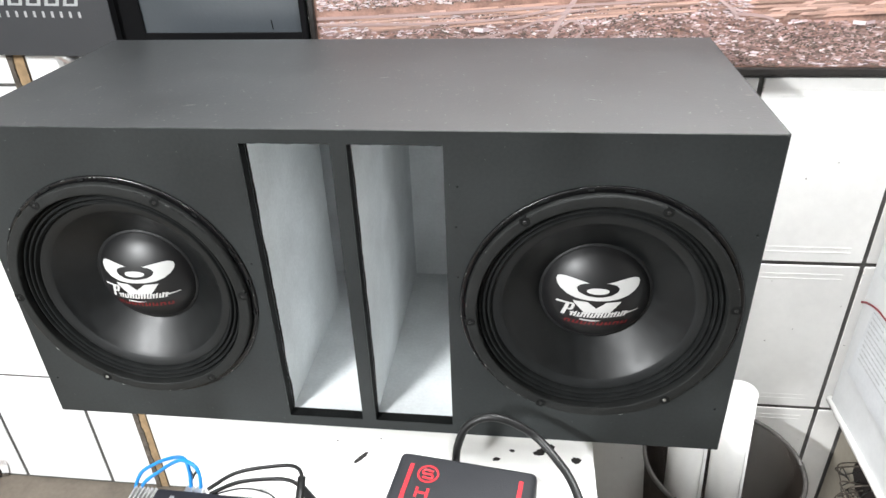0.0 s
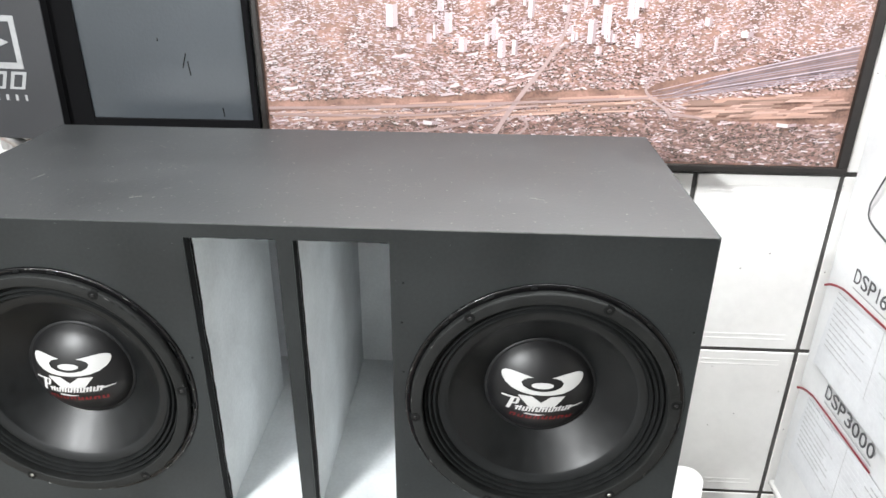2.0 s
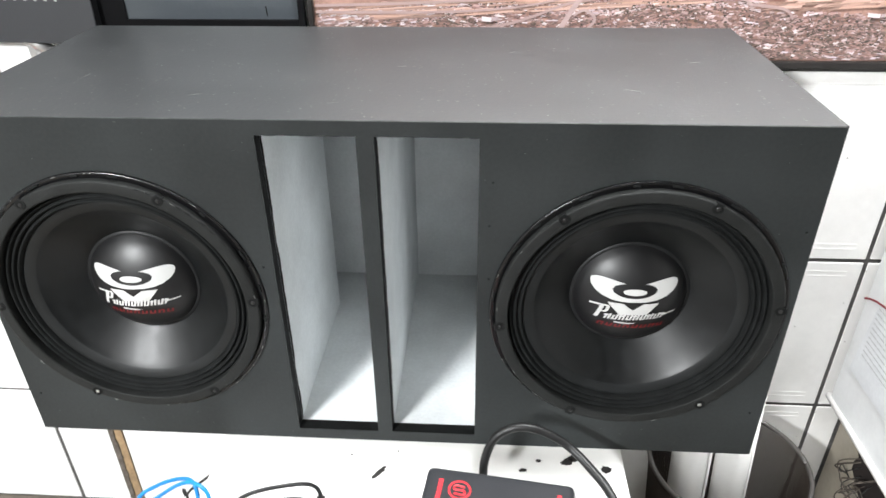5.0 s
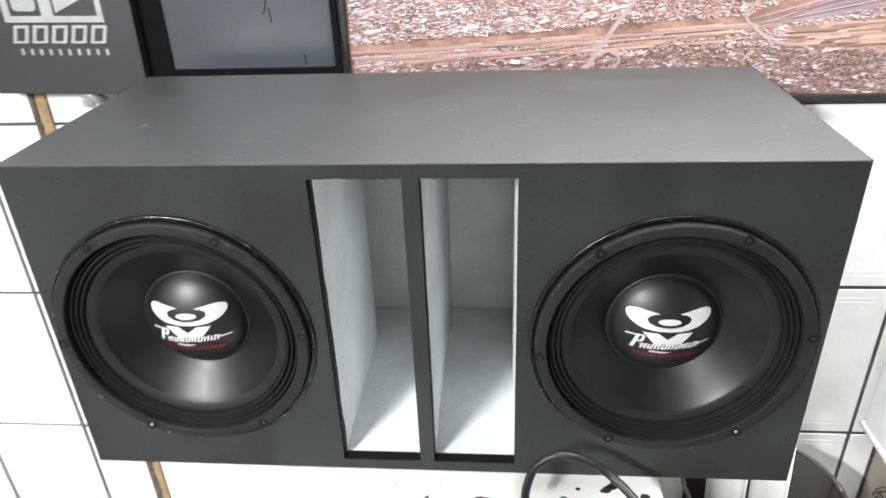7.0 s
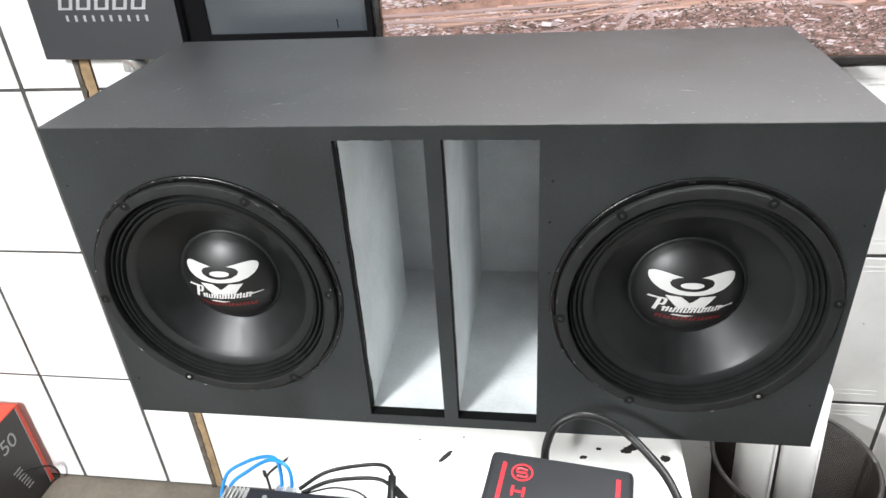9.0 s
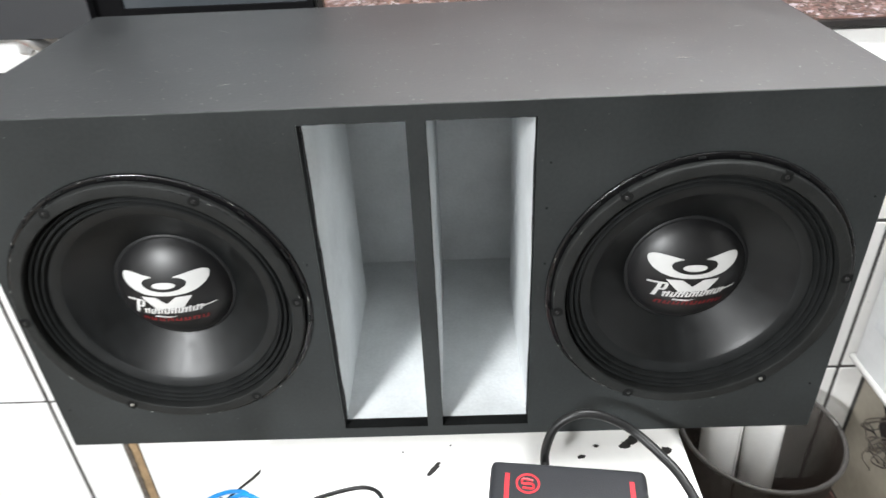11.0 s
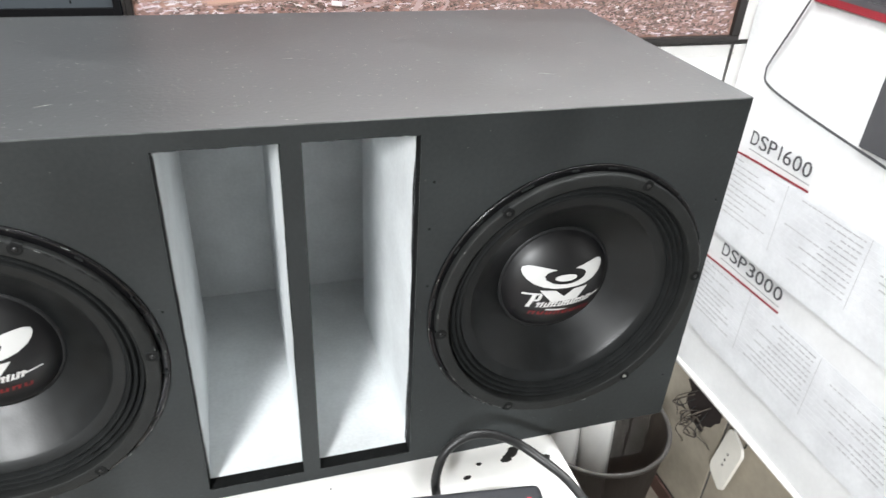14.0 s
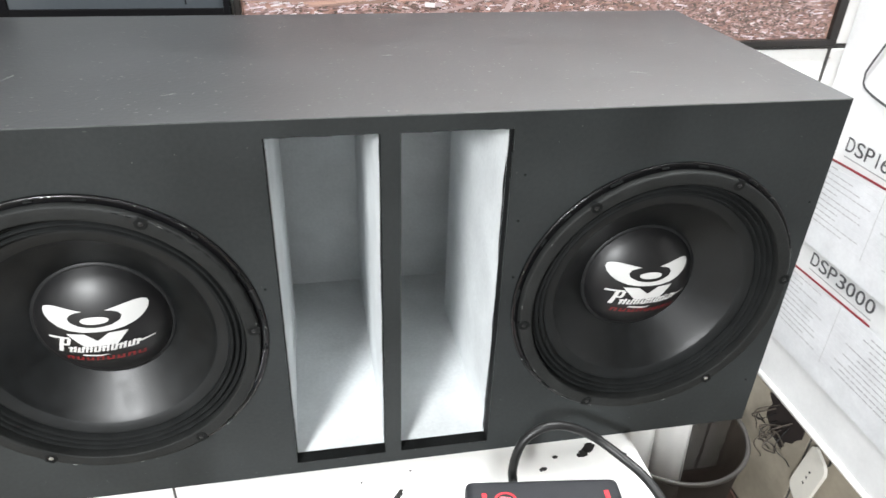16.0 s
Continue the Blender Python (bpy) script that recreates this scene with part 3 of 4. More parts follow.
    on_dome("script_flourish", [(0.040, -0.0135), (0.060, -0.0108), (0.060, -0.0124), (0.040, -0.0160)], "logo_white", cap, 0.0017)
    for i in range(8):
        x = -0.045 + 0.0116 * i
        stroke(x, -0.0372, 0.0026, 0.0068, "red_bar", 0.25, 0.0011, "logo_red")
        stroke(x + 0.0058, -0.0372, 0.0026, 0.0068, "red_bar", 0.25, 0.0011, "logo_red")
        stroke(x + (0.0008 if i % 3 else 0.0022), -0.0372 if i % 3 else -0.0322, 0.0076, 0.0020, "red_bar", 0.25, 0.0011, "logo_red")
    for k in range(6):
        a = radians(turn + 60 * k)
        shiny = k == (4 if turn < 5 else 5)
        spot = Matrix.Translation((0.1812 * math.cos(a) + slip[0], -0.0038, 0.1812 * math.sin(a) + slip[1]))
        bolt = lathe([(0.0, -0.0104), (0.0016, -0.0102), (0.0026, -0.0096), (0.0029, -0.0088)], 16)
        bolt.transform(spot)
        well = lathe([(0.0074, -0.0086), (0.0070, -0.0093), (0.0056, -0.0092), (0.0, -0.0090)], 18)
        well.transform(spot)
        sc = part("screw", bolt, "bright_screw" if shiny else "screw", sp, "bare steel screw head" if shiny else "", True)
        part("screw_well", well, "cut_edge", sc, "", True)
        notch = block(-0.0052, 0.0052, -0.0094, -0.0034, 0.002, 0.0075, 0.001)
        notch.transform(spot @ pose(0, 0, 0, 0, 90 - math.degrees(a), 0))
        part("screw_notch", notch, "cut_edge", sc)
    for k in range(20):
        a = radians(8 + 360 / 20 * k + 3 * math.sin(k * 3.7))
        if abs(((math.degrees(a) - turn + 30) % 60) - 30) < 5:
            continue
        wd = 0.004 + 0.004 * (0.5 + 0.5 * math.sin(k * 2.3))
        n = block(-wd, wd, -0.0035, 0.0, -0.0012, 0.0012, 0.0005)
        n.transform(pose(0, 0, 0, 0, -math.degrees(a), 0) @ Matrix.Translation((0.1908, -0.0026, 0)) @ pose(0, 0, 0, 0, 90, 0))
        part("rim_rib", n, "surround", sp)
    if cx < 0:
        for k in range(13):
            a, ln, wd = radians(4 + 5.6 * k + rg.uniform(-2, 2)), rg.uniform(0.002, 0.0065), rg.uniform(0.0007, 0.0018)
            chip = bmesh.new()
            rim = [(-1, 0), (-0.5, -0.9), (0.3, -0.6), (1, 0), (0.4, 0.8), (-0.4, 0.6)]
            chip.faces.new([chip.verts.new((slip[0] + (0.1852 + wd * v) * math.cos(a + ln * u / 0.185), -0.0128, slip[1] + (0.1852 + wd * v) * math.sin(a + ln * u / 0.185))) for u, v in rim])
            part("gasket_chip", chip, "cut_edge", sp)
    # pale slivers: nicks in the gasket edge, painted glints along the steel rim
    nicks = bmesh.new()
    for _ in range(30 if cx < 0 else 14):
        a, r, ln, wd = rg.uniform(0, 2 * math.pi), rg.choice((0.1857, 0.1930, 0.1936)), rg.uniform(0.0008, 0.005), rg.uniform(0.0003, 0.0008)
        y = -0.0127 if r < 0.19 else -0.0040
        ox, oz = slip if r < 0.19 else (0, 0)
        nicks.faces.new([nicks.verts.new((ox + (r + dr) * math.cos(a + da), y, oz + (r + dr) * math.sin(a + da))) for da, dr in ((-ln / r, 0), (-ln / r * 0.2, wd), (ln / r, 0), (ln / r * 0.3, -wd))])
    tagged(part("nicks_and_glints", nicks, "scuff", sp), "tiny pale gasket nicks and painted glints on the rim", kind="stuff")
    return sp


for cx, cz, turn in SPK:
    subwoofer(cx, cz, turn, (0.0008, -0.0008) if cx > 0 else (-0.0015, -0.0005))
for x, z in ((-0.535, 1.35), (-0.537, 1.18), (-0.533, 0.99), (0.537, 1.30), (0.535, 1.16), (0.532, 1.0), (-0.15, 1.23), (0.152, 1.36), (0.149, 1.30), (0.15, 1.22)):
    s = lathe([(0.0, -0.0008), (0.0013, -0.0006), (0.0018, 0.0002)], 10)
    s.transform(Matrix.Translation((x, 0, z - BOT)))
    part("nail_head", s, "cut_edge", cabinet)

# ---- the bench ----
bench = thing("workbench", "white laminate workbench with chipped dark spots", "workbench", at=pose(0.052, -0.02, 0))
part("bench_top", block(-0.306, 0.306, -0.40, 0.44, BENCH - 0.03, BENCH, 0.0015), "bench", bench)
# closed sides and back are unseen, added to block light below the bench
for sx in (-0.285, 0.285):
    part("side_panel", block(sx - 0.009, sx + 0.009, -0.38, 0.42, 0, BENCH - 0.03, 0.002), "bench", bench)
part("back_panel", block(-0.276, 0.276, 0.40, 0.418, 0.06, BENCH - 0.03), "bench", bench)


def splash(cx, cy, r, seed, stretch=1.0, turn=0.0, name="paint_chip"):
    rnd = random.Random(seed)
    bm = bmesh.new()
    pts = []
    for i in range(18):
        a = 2 * math.pi * i / 18
        k = r * rnd.uniform(0.74, 1.1)
        pts.append(Vector((k * math.cos(a) * stretch, k * math.sin(a), 0)))
    low = [bm.verts.new(p) for p in pts]
    high = [bm.verts.new(p * 0.93 + Vector((0, 0, 0.0006))) for p in pts]
    bm.faces.new(high), bm.faces.new(low[::-1])
    for i in range(18):
        bm.faces.new((low[i], low[(i + 1) % 18], high[(i + 1) % 18], high[i]))
    bm.transform(pose(cx - 0.052, cy + 0.02, BENCH + 0.0002, 0, 0, turn))
    part(name, bm, "chip", bench)


splash(0.287, -0.018, 0.0085, 3, 1.5, 35)
splash(0.275, -0.028, 0.0070, 5, 1.5, 20)
splash(0.331, -0.040, 0.0075, 8, 1.15)
splash(0.232, -0.028, 0.0032, 9, 1.6)
splash(0.208, -0.047, 0.0035, 10, 2.0, 10)
splash(-0.004, -0.062, 0.005, 12, 3.2, 55)
splash(-0.05, -0.03, 0.0018, 13)
splash(0.02, -0.02, 0.0015, 14)

# ---- black unit with red inlays, and its cable ----
unit = thing("power_unit", "matt black box with red stripes and red emblem, on bench", "power supply", at=pose(0.1725, -0.124, BENCH, 0, 0, -7.2))
part("case", block(-0.098, 0.098, -0.23, 0.0, 0.004, 0.078, 0.009, 3), "device", unit, "", True)
part("base", block(-0.093, 0.093, -0.225, -0.005, 0, 0.006, 0.001), "cut_edge", unit)
for x in (-0.076, 0.078):
    part("red_stripe", block(x - 0.003, x + 0.003, -0.20, -0.022, 0.0775, 0.0788, 0.0004), "device_red", unit, "red inlaid stripe")
ring = lathe([(0.0125, 0), (0.0125, -0.0012), (0.0152, -0.0012), (0.0152, 0)], 32)
ring.transform(Matrix.Translation((-0.05, -0.036, 0.0775)) @ pose(0, 0, 0, -90))
emblem = part("emblem_ring", ring, "device_red", unit, "red round emblem")
part("emblem_stroke", tube([(-0.0435, -0.031, 0.0782), (-0.0555, -0.0295, 0.0782), (-0.0565, -0.036, 0.0782), (-0.0445, -0.0365, 0.0782), (-0.044, -0.043, 0.0782), (-0.0565, -0.0425, 0.0782)], 0.0017, 6, 6), "device_red", emblem)
for i in range(6):
    y = -0.060 - 0.022 * i
    part("red_letter_bar", block(-0.0605, -0.0565, y - 0.017, y, 0.0776, 0.0786, 0.0005), "device_red", unit)
    part("red_letter_bar", block(-0.0455, -0.0415, y - 0.017, y, 0.0776, 0.0786, 0.0005), "device_red", unit)
    part("red_letter_bar", block(-0.0560, -0.0460, y - 0.0105, y - 0.0065, 0.0776, 0.0786, 0.0005), "device_red", unit)
power_cable = solo("power_cable", tube([(0.148, -0.128, 0.945), (0.149, -0.09, 0.948), (0.151, -0.077, 0.968), (0.163, -0.069, 1.0), (0.186, -0.066, 1.018), (0.211, -0.066, 1.021), (0.24, -0.068, 1.011),
                                         (0.268, -0.074, 0.994), (0.295, -0.10, 0.982), (0.317, -0.133, 0.973), (0.335, -0.18, 0.955), (0.352, -0.24, 0.932), (0.372, -0.30, 0.90), (0.38, -0.34, 0.80)], 0.0062, 12, 8), "cable",
                   "thick black rubber cable arching over the bench", "cable", smooth=True)

# ---- amplifier with its leads ----
amp = thing("amplifier", "small black amplifier with silver finned end, on the bench", "amplifier", at=pose(-0.147, -0.195, BENCH, 0, 0, -1.5))
part("case", block(-0.118, 0.125, -0.18, 0, 0, 0.056, 0.003), "amp", amp)
for i in range(6):
    part("fin", block(-0.152 + 0.006 * i, -0.149 + 0.006 * i, -0.18, 0.0, 0.002, 0.056, 0.0006), "alu", amp, "silver cooling fin")
part("end_plate", block(-0.121, -0.117, -0.18, 0, 0, 0.053), "alu", amp)
for x in (-0.076, -0.061):
    part("terminal", block(x - 0.006, x + 0.006, 0.0, 0.014, 0.02, 0.05, 0.001), "alu", amp, "silver screw terminal")
for i, x in enumerate((-0.09, -0.02, 0.03, 0.08)):
    c = lathe([(0.0, -0.0012), (0.003, -0.001), (0.0036, 0)], 12)
    c.transform(Matrix.Translation((x, -0.014, 0.056)) @ pose(0, 0, 0, -90))
    part("case_screw", c, "alu", amp)
BLUE = ([(-0.222, -0.184, 0.955), (-0.223, -0.173, 0.982), (-0.232, -0.162, 0.998), (-0.263, -0.141, 0.977), (-0.300, -0.136, 0.955), (-0.334, -0.138, 0.925), (-0.345, -0.16, 0.87), (-0.345, -0.20, 0.76)],
        [(-0.207, -0.184, 0.955), (-0.208, -0.174, 0.985), (-0.220, -0.168, 0.998), (-0.246, -0.158, 0.990), (-0.285, -0.152, 0.958), (-0.318, -0.160, 0.928), (-0.333, -0.185, 0.87), (-0.335, -0.22, 0.76)])
for points in BLUE:
    solo("blue_cable", tube(points, 0.0027, 10, 8), "blue", "bright blue cable looping from the small amplifier", "cable", group="amplifier leads", smooth=True)
BLACK = ([(-0.193, -0.188, 0.970), (-0.160, -0.158, 0.974), (-0.112, -0.127, 0.958), (-0.082, -0.132, 0.964), (-0.066, -0.153, 0.969), (-0.063, -0.175, 0.955)],
         [(-0.190, -0.190, 0.964), (-0.155, -0.170, 0.968), (-0.115, -0.150, 0.956), (-0.085, -0.152, 0.958), (-0.064, -0.164, 0.958), (-0.054, -0.172, 0.956)])
for points, tip in zip(BLACK, ((-0.060, -0.215, 0.935), (-0.022, -0.198, 0.948))):
    lead = solo("black_cable", tube(points, 0.0029, 8, 8), "cable", "black lead from the amplifier ending in a plug", "cable", group="amplifier leads", smooth=True)
    part("plug", tube([points[-2], tip], 0.0058, 14, 0), "cable", lead, "black moulded plug", True)
solo("thin_cable", tube([(-0.188, -0.188, 0.960), (-0.15, -0.172, 0.958), (-0.115, -0.170, 0.950), (-0.09, -0.188, 0.950), (-0.08, -0.21, 0.972)], 0.0012, 6, 8), "cable", "thin black wire behind the amplifier", "cable", group="amplifier leads", smooth=True)
solo("earth_cable", tube([(-0.375, 0.05, 0.0), (-0.379, 0.05, 0.66), (-0.379, 0.05, 0.708), (-0.318, 0.05, 0.770), (-0.246, 0.05, 0.845)], 0.0024, 8, 6), "cable", "thin black cable hanging from the bench side to the floor", "cable", smooth=True)

# ---- sign and board on the wall ----
sign = thing("wall_sign", "dark grey metal sign with silver emblem, hung on the tiled wall", "sign", at=pose(-0.757, 0.54, 1.387, 0, 1.2, 0))
part("face", block(-0.164, 0.156, 0, 0.003, -0.003, 0.46, 0.0008), "sign", sign)
part("body", block(-0.162, 0.154, 0.003, WALL - 0.54 - 0.001, -0.001, 0.458), "sign_side", sign)


def flat(name, outline, material, parent, depth=0.0007):
    return part(name, prism(outline, depth), material, parent)


for name, b in (("emblem_bar", (-0.104, 0.098, 0.139, 0.151)), ("emblem_bar", (-0.104, -0.090, 0.151, 0.229)), ("emblem_bar", (-0.026, -0.002, 0.151, 0.229)), ("emblem_bar", (0.087, 0.098, 0.151, 0.229)), ("emblem_bar", (-0.104, 0.098, 0.229, 0.240))):
    flat(name, [(b[0], b[2]), (b[1], b[2]), (b[1], b[3]), (b[0], b[3])], "silver", sign)
flat("emblem_triangle", [(0.004, 0.157), (0.078, 0.190), (0.004, 0.223)], "silver", sign)
flat("emblem_block", [(-0.076, 0.160), (-0.040, 0.160), (-0.034, 0.166), (-0.034, 0.220), (-0.082, 0.220), (-0.082, 0.166)], "silver", sign)
for i in range(5):
    x0, x1, t = -0.100 + 0.040 * i, -0.069 + 0.040 * i, 0.0042
    for a, b in (((x0, 0.099), (x1, 0.099 + t)), ((x0 + 0.009, 0.1280), (x1 + 0.009, 0.1335))):
        flat("word_stroke", [(a[0], a[1]), (b[0], a[1]), (b[0] + 0.0012, b[1]), (a[0] + 0.0012, b[1])], "silver", sign)
    for x in (x0, x1 - 0.007):
        flat("word_stroke", [(x + 0.0012, 0.1032), (x + 0.0082, 0.1032), (x + 0.0162, 0.1280), (x + 0.0092, 0.1280)], "silver", sign)
for i in range(10):
    x = -0.088 + 0.0195 * i
    flat("small_bar", [(x, 0.076), (x + 0.005, 0.076), (x + 0.005, 0.088), (x, 0.088)], "pale_ink", sign)

board = thing("wall_board", "blue-grey smooth board in a black frame, leaning on the wall", "board", at=pose(-0.402, 0.566, 1.42))
part("face", block(-0.148, 0.186, 0.006, 0.012, 0.003, 0.60), "panel", board)
for b in ((-0.20, -0.148, 0, 0.02, -0.03, 0.61), (0.186, 0.197, 0, 0.02, -0.03, 0.61), (-0.148, 0.186, 0, 0.02, -0.03, 0.003), (-0.148, 0.186, 0, 0.02, 0.60, 0.61)):
    part("frame_bar", block(*b, 0.001), "sign_side", board)
for x, z, l, t in ((0.058, 0.12, 0.03, 18), (0.066, 0.105, 0.028, -6), (0.125, 0.018, 0.018, -4), (0.01, 0.16, 0.006, 0)):
    s = block(-0.0011, 0.0011, 0.0052, 0.006, -l / 2, l / 2, 0.0002)
    s.transform(Matrix.Translation((x, 0, z)) @ pose(0, 0, 0, 0, t, 0))
    part("scratch", s, "sign_side", board)

# ---- framed aerial photograph of a town ----
PXL, PXR, PZB, PZT = -0.20, 0.985, 1.335, 1.83
photo = thing("framed_photo", "large framed aerial photograph of a sunlit town, dark wooden frame", "picture", at=pose(0, WALL - 0.016, 0))
for b in ((PXL, PXR, 0, 0.015, PZB, PZB + 0.014), (PXL, PXR, 0, 0.015, PZT - 0.02, PZT), (PXL, PXL + 0.012, 0, 0.015, PZB + 0.014, PZT - 0.02), (PXR - 0.020, PXR, 0, 0.015, PZB + 0.014, PZT - 0.02)):
    part("frame_bar", block(*b, 0.002), "frame", photo)
X0, X1, Z0, Z1 = PXL + 0.012, PXR - 0.020, PZB + 0.014, PZT - 0.02
part("print", block(X0, X1, 0.010, 0.013, Z0, Z1), "photo", photo, "brown-pink printed ground of the photograph")


def patches(name, material, makes, base):
    """Many small flat printed patches: each a list of (x, z) corners, laid just proud of the print."""
    verts, faces = [], []
    rnd = random.Random(len(name))
    for pts in makes:
        if any(x < X0 + 0.001 or x > X1 - 0.001 or z < Z0 + 0.001 or z > Z1 - 0.001 for x, z in pts):
            continue
        y = base - rnd.uniform(0, 0.0007)
        faces.append(tuple(range(len(verts), len(verts) + len(pts))))
        verts += [(x, y, z) for x, z in pts]
    me = bpy.data.meshes.new(name)
    me.from_pydata(verts, [], faces)
    me.materials.append(M[material])
    ob = tagged(new(name, me), kind="stuff")
    ob.parent = photo
    return ob


def strip(pts, w0, w1):
    p = spline([Vector((x, 0, z)) for x, z in pts], 8)
    one, two = [], []
    for i, q in enumerate(p):
        d = (p[min(i + 1, len(p) - 1)] - p[max(i - 1, 0)]).normalized()
        nrm = Vector((-d.z, 0, d.x)) * (w0 + (w1 - w0) * i / len(p))
        for side, v in ((one, q + nrm), (two, q - nrm)):
            side.append((min(max(v.x, X0 + 0.0015), X1 - 0.0015), min(max(v.z, Z0 + 0.0015), Z1 - 0.0015)))
    return [one + two[::-1]]


rnd = random.Random(21)


def scale_at(z):
    return max(0.22, 1 - (z - Z0) / 0.52)


def open_ground(x, z):
    """Field, rail yard and main roads, where no houses stand."""
    if 0.64 < x and 1.435 < z < 1.475 + 0.10 * (x - 0.64):
        return True
    if x > 0.58 and abs(z - (1.492 + 0.19 * (x - 0.58))) < 0.020:
        return True
    return abs(z - (1.447 + 0.055 * (x + 0.2))) < 0.012 and x < 0.58


roof, pale, tree, low, far = [], [], [], [], []
for k in range(34000):
    x, z = rnd.uniform(X0, X1), Z0 + (Z1 - Z0) * rnd.random() ** 1.1
    if open_ground(x, z):
        continue
    s = 0.82 * scale_at(z)
    w, h = s * rnd.choice((0.006, 0.008, 0.009, 0.010, 0.013, 0.02)) * rnd.uniform(0.7, 1.2), s * rnd.uniform(0.0030, 0.0062)
    # streets run in two directions, so that neighbouring roofs line up
    quarter = noise.noise(Vector((x * 5, z * 9, 5.2)))
    sl = (0.26 if quarter > 0 else -0.22) * w * rnd.uniform(0.7, 1.2)
    sk = s * (-0.004 if quarter > 0 else 0.004) * rnd.uniform(0.6, 1.4)
    quad = [(x, z), (x + w, z + sl), (x + w + sk, z + sl + h), (x + sk, z + h)]
    patch = noise.noise(Vector((x * 9, z * 22, 0.3))) + 0.6 * noise.noise(Vector((x * 24, z * 60, 2.1)))
    # extra pale roofs at upper left stand in for the glare there
    bright = 0.05 + 0.22 * patch + (0.22 if x < 0.06 and z > 1.46 else 0)
    if z < 1.43 + 0.03 * noise.noise(Vector((x * 7, 0.4, 1.7))) and rnd.random() < 0.62:
        low.append(quad)
    elif rnd.random() < bright:
        pale.append([(x, z), (x + w, z + sl * 0.5), (x + w + sk, z + sl * 0.5 + h * 0.6), (x + sk, z + h * 0.6)])
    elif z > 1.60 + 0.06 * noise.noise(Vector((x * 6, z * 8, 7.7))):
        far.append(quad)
    else:
        roof.append(quad)
    # a shaded wall under the eaves of the nearer houses
    if s > 0.45 and rnd.random() < 0.35:
        tree.append([(x, z - 0.30 * h), (x + w, z + sl - 0.30 * h), (x + w, z + sl), (x, z)])
    if rnd.random() < 0.30 - 0.5 * patch:
        r = s * rnd.uniform(0.0016, 0.0048)
        cx, cz = x + rnd.uniform(-0.01, 0.01) * s, z - 0.003 * s
        tree.append([(cx + r * rnd.uniform(0.7, 1.25) * math.cos(a), cz + 0.62 * r * rnd.uniform(0.7, 1.25) * math.sin(a)) for a in [2 * math.pi * i / 8 for i in range(8)]])
patches("far_roof_print", "far_roofs_glare", far, 0.0097)
patches("roof_print", "roofs", roof, 0.0096)
patches("brown_roof_print", "brown_roofs", low, 0.0094)
patches("tree_print", "trees", tree, 0.0092)
for k in range(60):
    z = rnd.uniform(1.47, 1.78)
    s = scale_at(z)
    x, w = rnd.uniform(X0, 0.35), s * rnd.uniform(0.02, 0.05)
    pale.append([(x, z), (x + w, z + 0.004), (x + w * 1.05, z + 0.004 + s * 0.008), (x + 0.003, z + s * 0.007)])
patches("shed_print", "pale_roofs", pale, 0.0089)
field = []
for k in range(70):
    x, z = rnd.uniform(0.63, 0.92), rnd.uniform(1.437, 1.475)
    w = rnd.uniform(0.03, 0.10)
    z += 0.09 * (x - 0.63) * rnd.random()
    field.append([(x, z), (x + w, z + 0.004), (x + w * 1.02, z + 0.008), (x + 0.01, z + 0.006)])
patches("field_print", "field", field, 0.0086)
banks = []
for k in range(120):
    x = rnd.uniform(X0, 0.55)
    z = 1.428 + 0.055 * (x + 0.2) + rnd.uniform(-0.016, 0.016)
    w = rnd.uniform(0.03, 0.12)
    banks.append([(x, z), (x + w, z + 0.055 * w), (x + w, z + 0.055 * w + 0.0035), (x, z + 0.0028)])
patches("bank_print", "field", banks, 0.0088)
rails = []
for k in range(13):
    o = -0.022 + 0.0035 * k
    a = 0.58 + 0.02 * (k % 4)
    rails += strip([(a, 1.488 + o * 0.35), (0.72, 1.515 + o * 0.8), (0.955, 1.562 + o * 1.3)], 0.0005, 0.0013)
patches("rail_print", "rails", rails, 0.0082)
roads = strip([(0.255, 1.358), (0.285, 1.42), (0.33, 1.49), (0.372, 1.548), (0.40, 1.60), (0.41, 1.66)], 0.0055, 0.0022)
roads += strip([(-0.185, 1.447), (0.0, 1.452), (0.2, 1.462), (0.33, 1.468), (0.575, 1.482)], 0.0028, 0.0024)
roads += strip([(-0.185, 1.435), (0.05, 1.436), (0.2, 1.446), (0.32, 1.47)], 0.0025, 0.002)
roads += strip([(0.10, 1.40), (0.2, 1.42), (0.29, 1.452), (0.36, 1.462)], 0.0028, 0.002)
roads += strip([(0.625, 1.44), (0.613, 1.458), (0.585, 1.478), (0.567, 1.50), (0.585, 1.53), (0.60, 1.56)], 0.0030, 0.0018)
roads += strip([(0.30, 1.40), (0.325, 1.405), (0.34, 1.425), (0.32, 1.44), (0.30, 1.43)], 0.0025, 0.0025)
roads += strip([(0.613, 1.452), (0.68, 1.443), (0.70, 1.425)], 0.003, 0.002)
for k in range(16):
    x = rnd.uniform(X0, X1 - 0.1)
    z = rnd.uniform(1.53, 1.9)
    d = rnd.choice((0.05, 0.09))
    roads += strip([(x, z), (x + d, z + d * 0.62), (x + 2 * d, z + d * 1.2)], 0.0014, 0.0009)
patches("road_print", "roads", roads, 0.0079)
towers, windows = [], []
for k in range(46):
    x, z = rnd.gauss(0.38, 0.17), rnd.uniform(1.56, 1.78)
    w, h = rnd.uniform(0.006, 0.014), rnd.uniform(0.010, 0.032)
    towers += [[(x, z), (x + w * 0.6, z - 0.001), (x + w * 0.6, z + h), (x, z + h)]]
    windows += [[(x + w * 0.62, z - 0.001), (x + w, z + 0.001), (x + w, z + h), (x + w * 0.62, z + h)]]
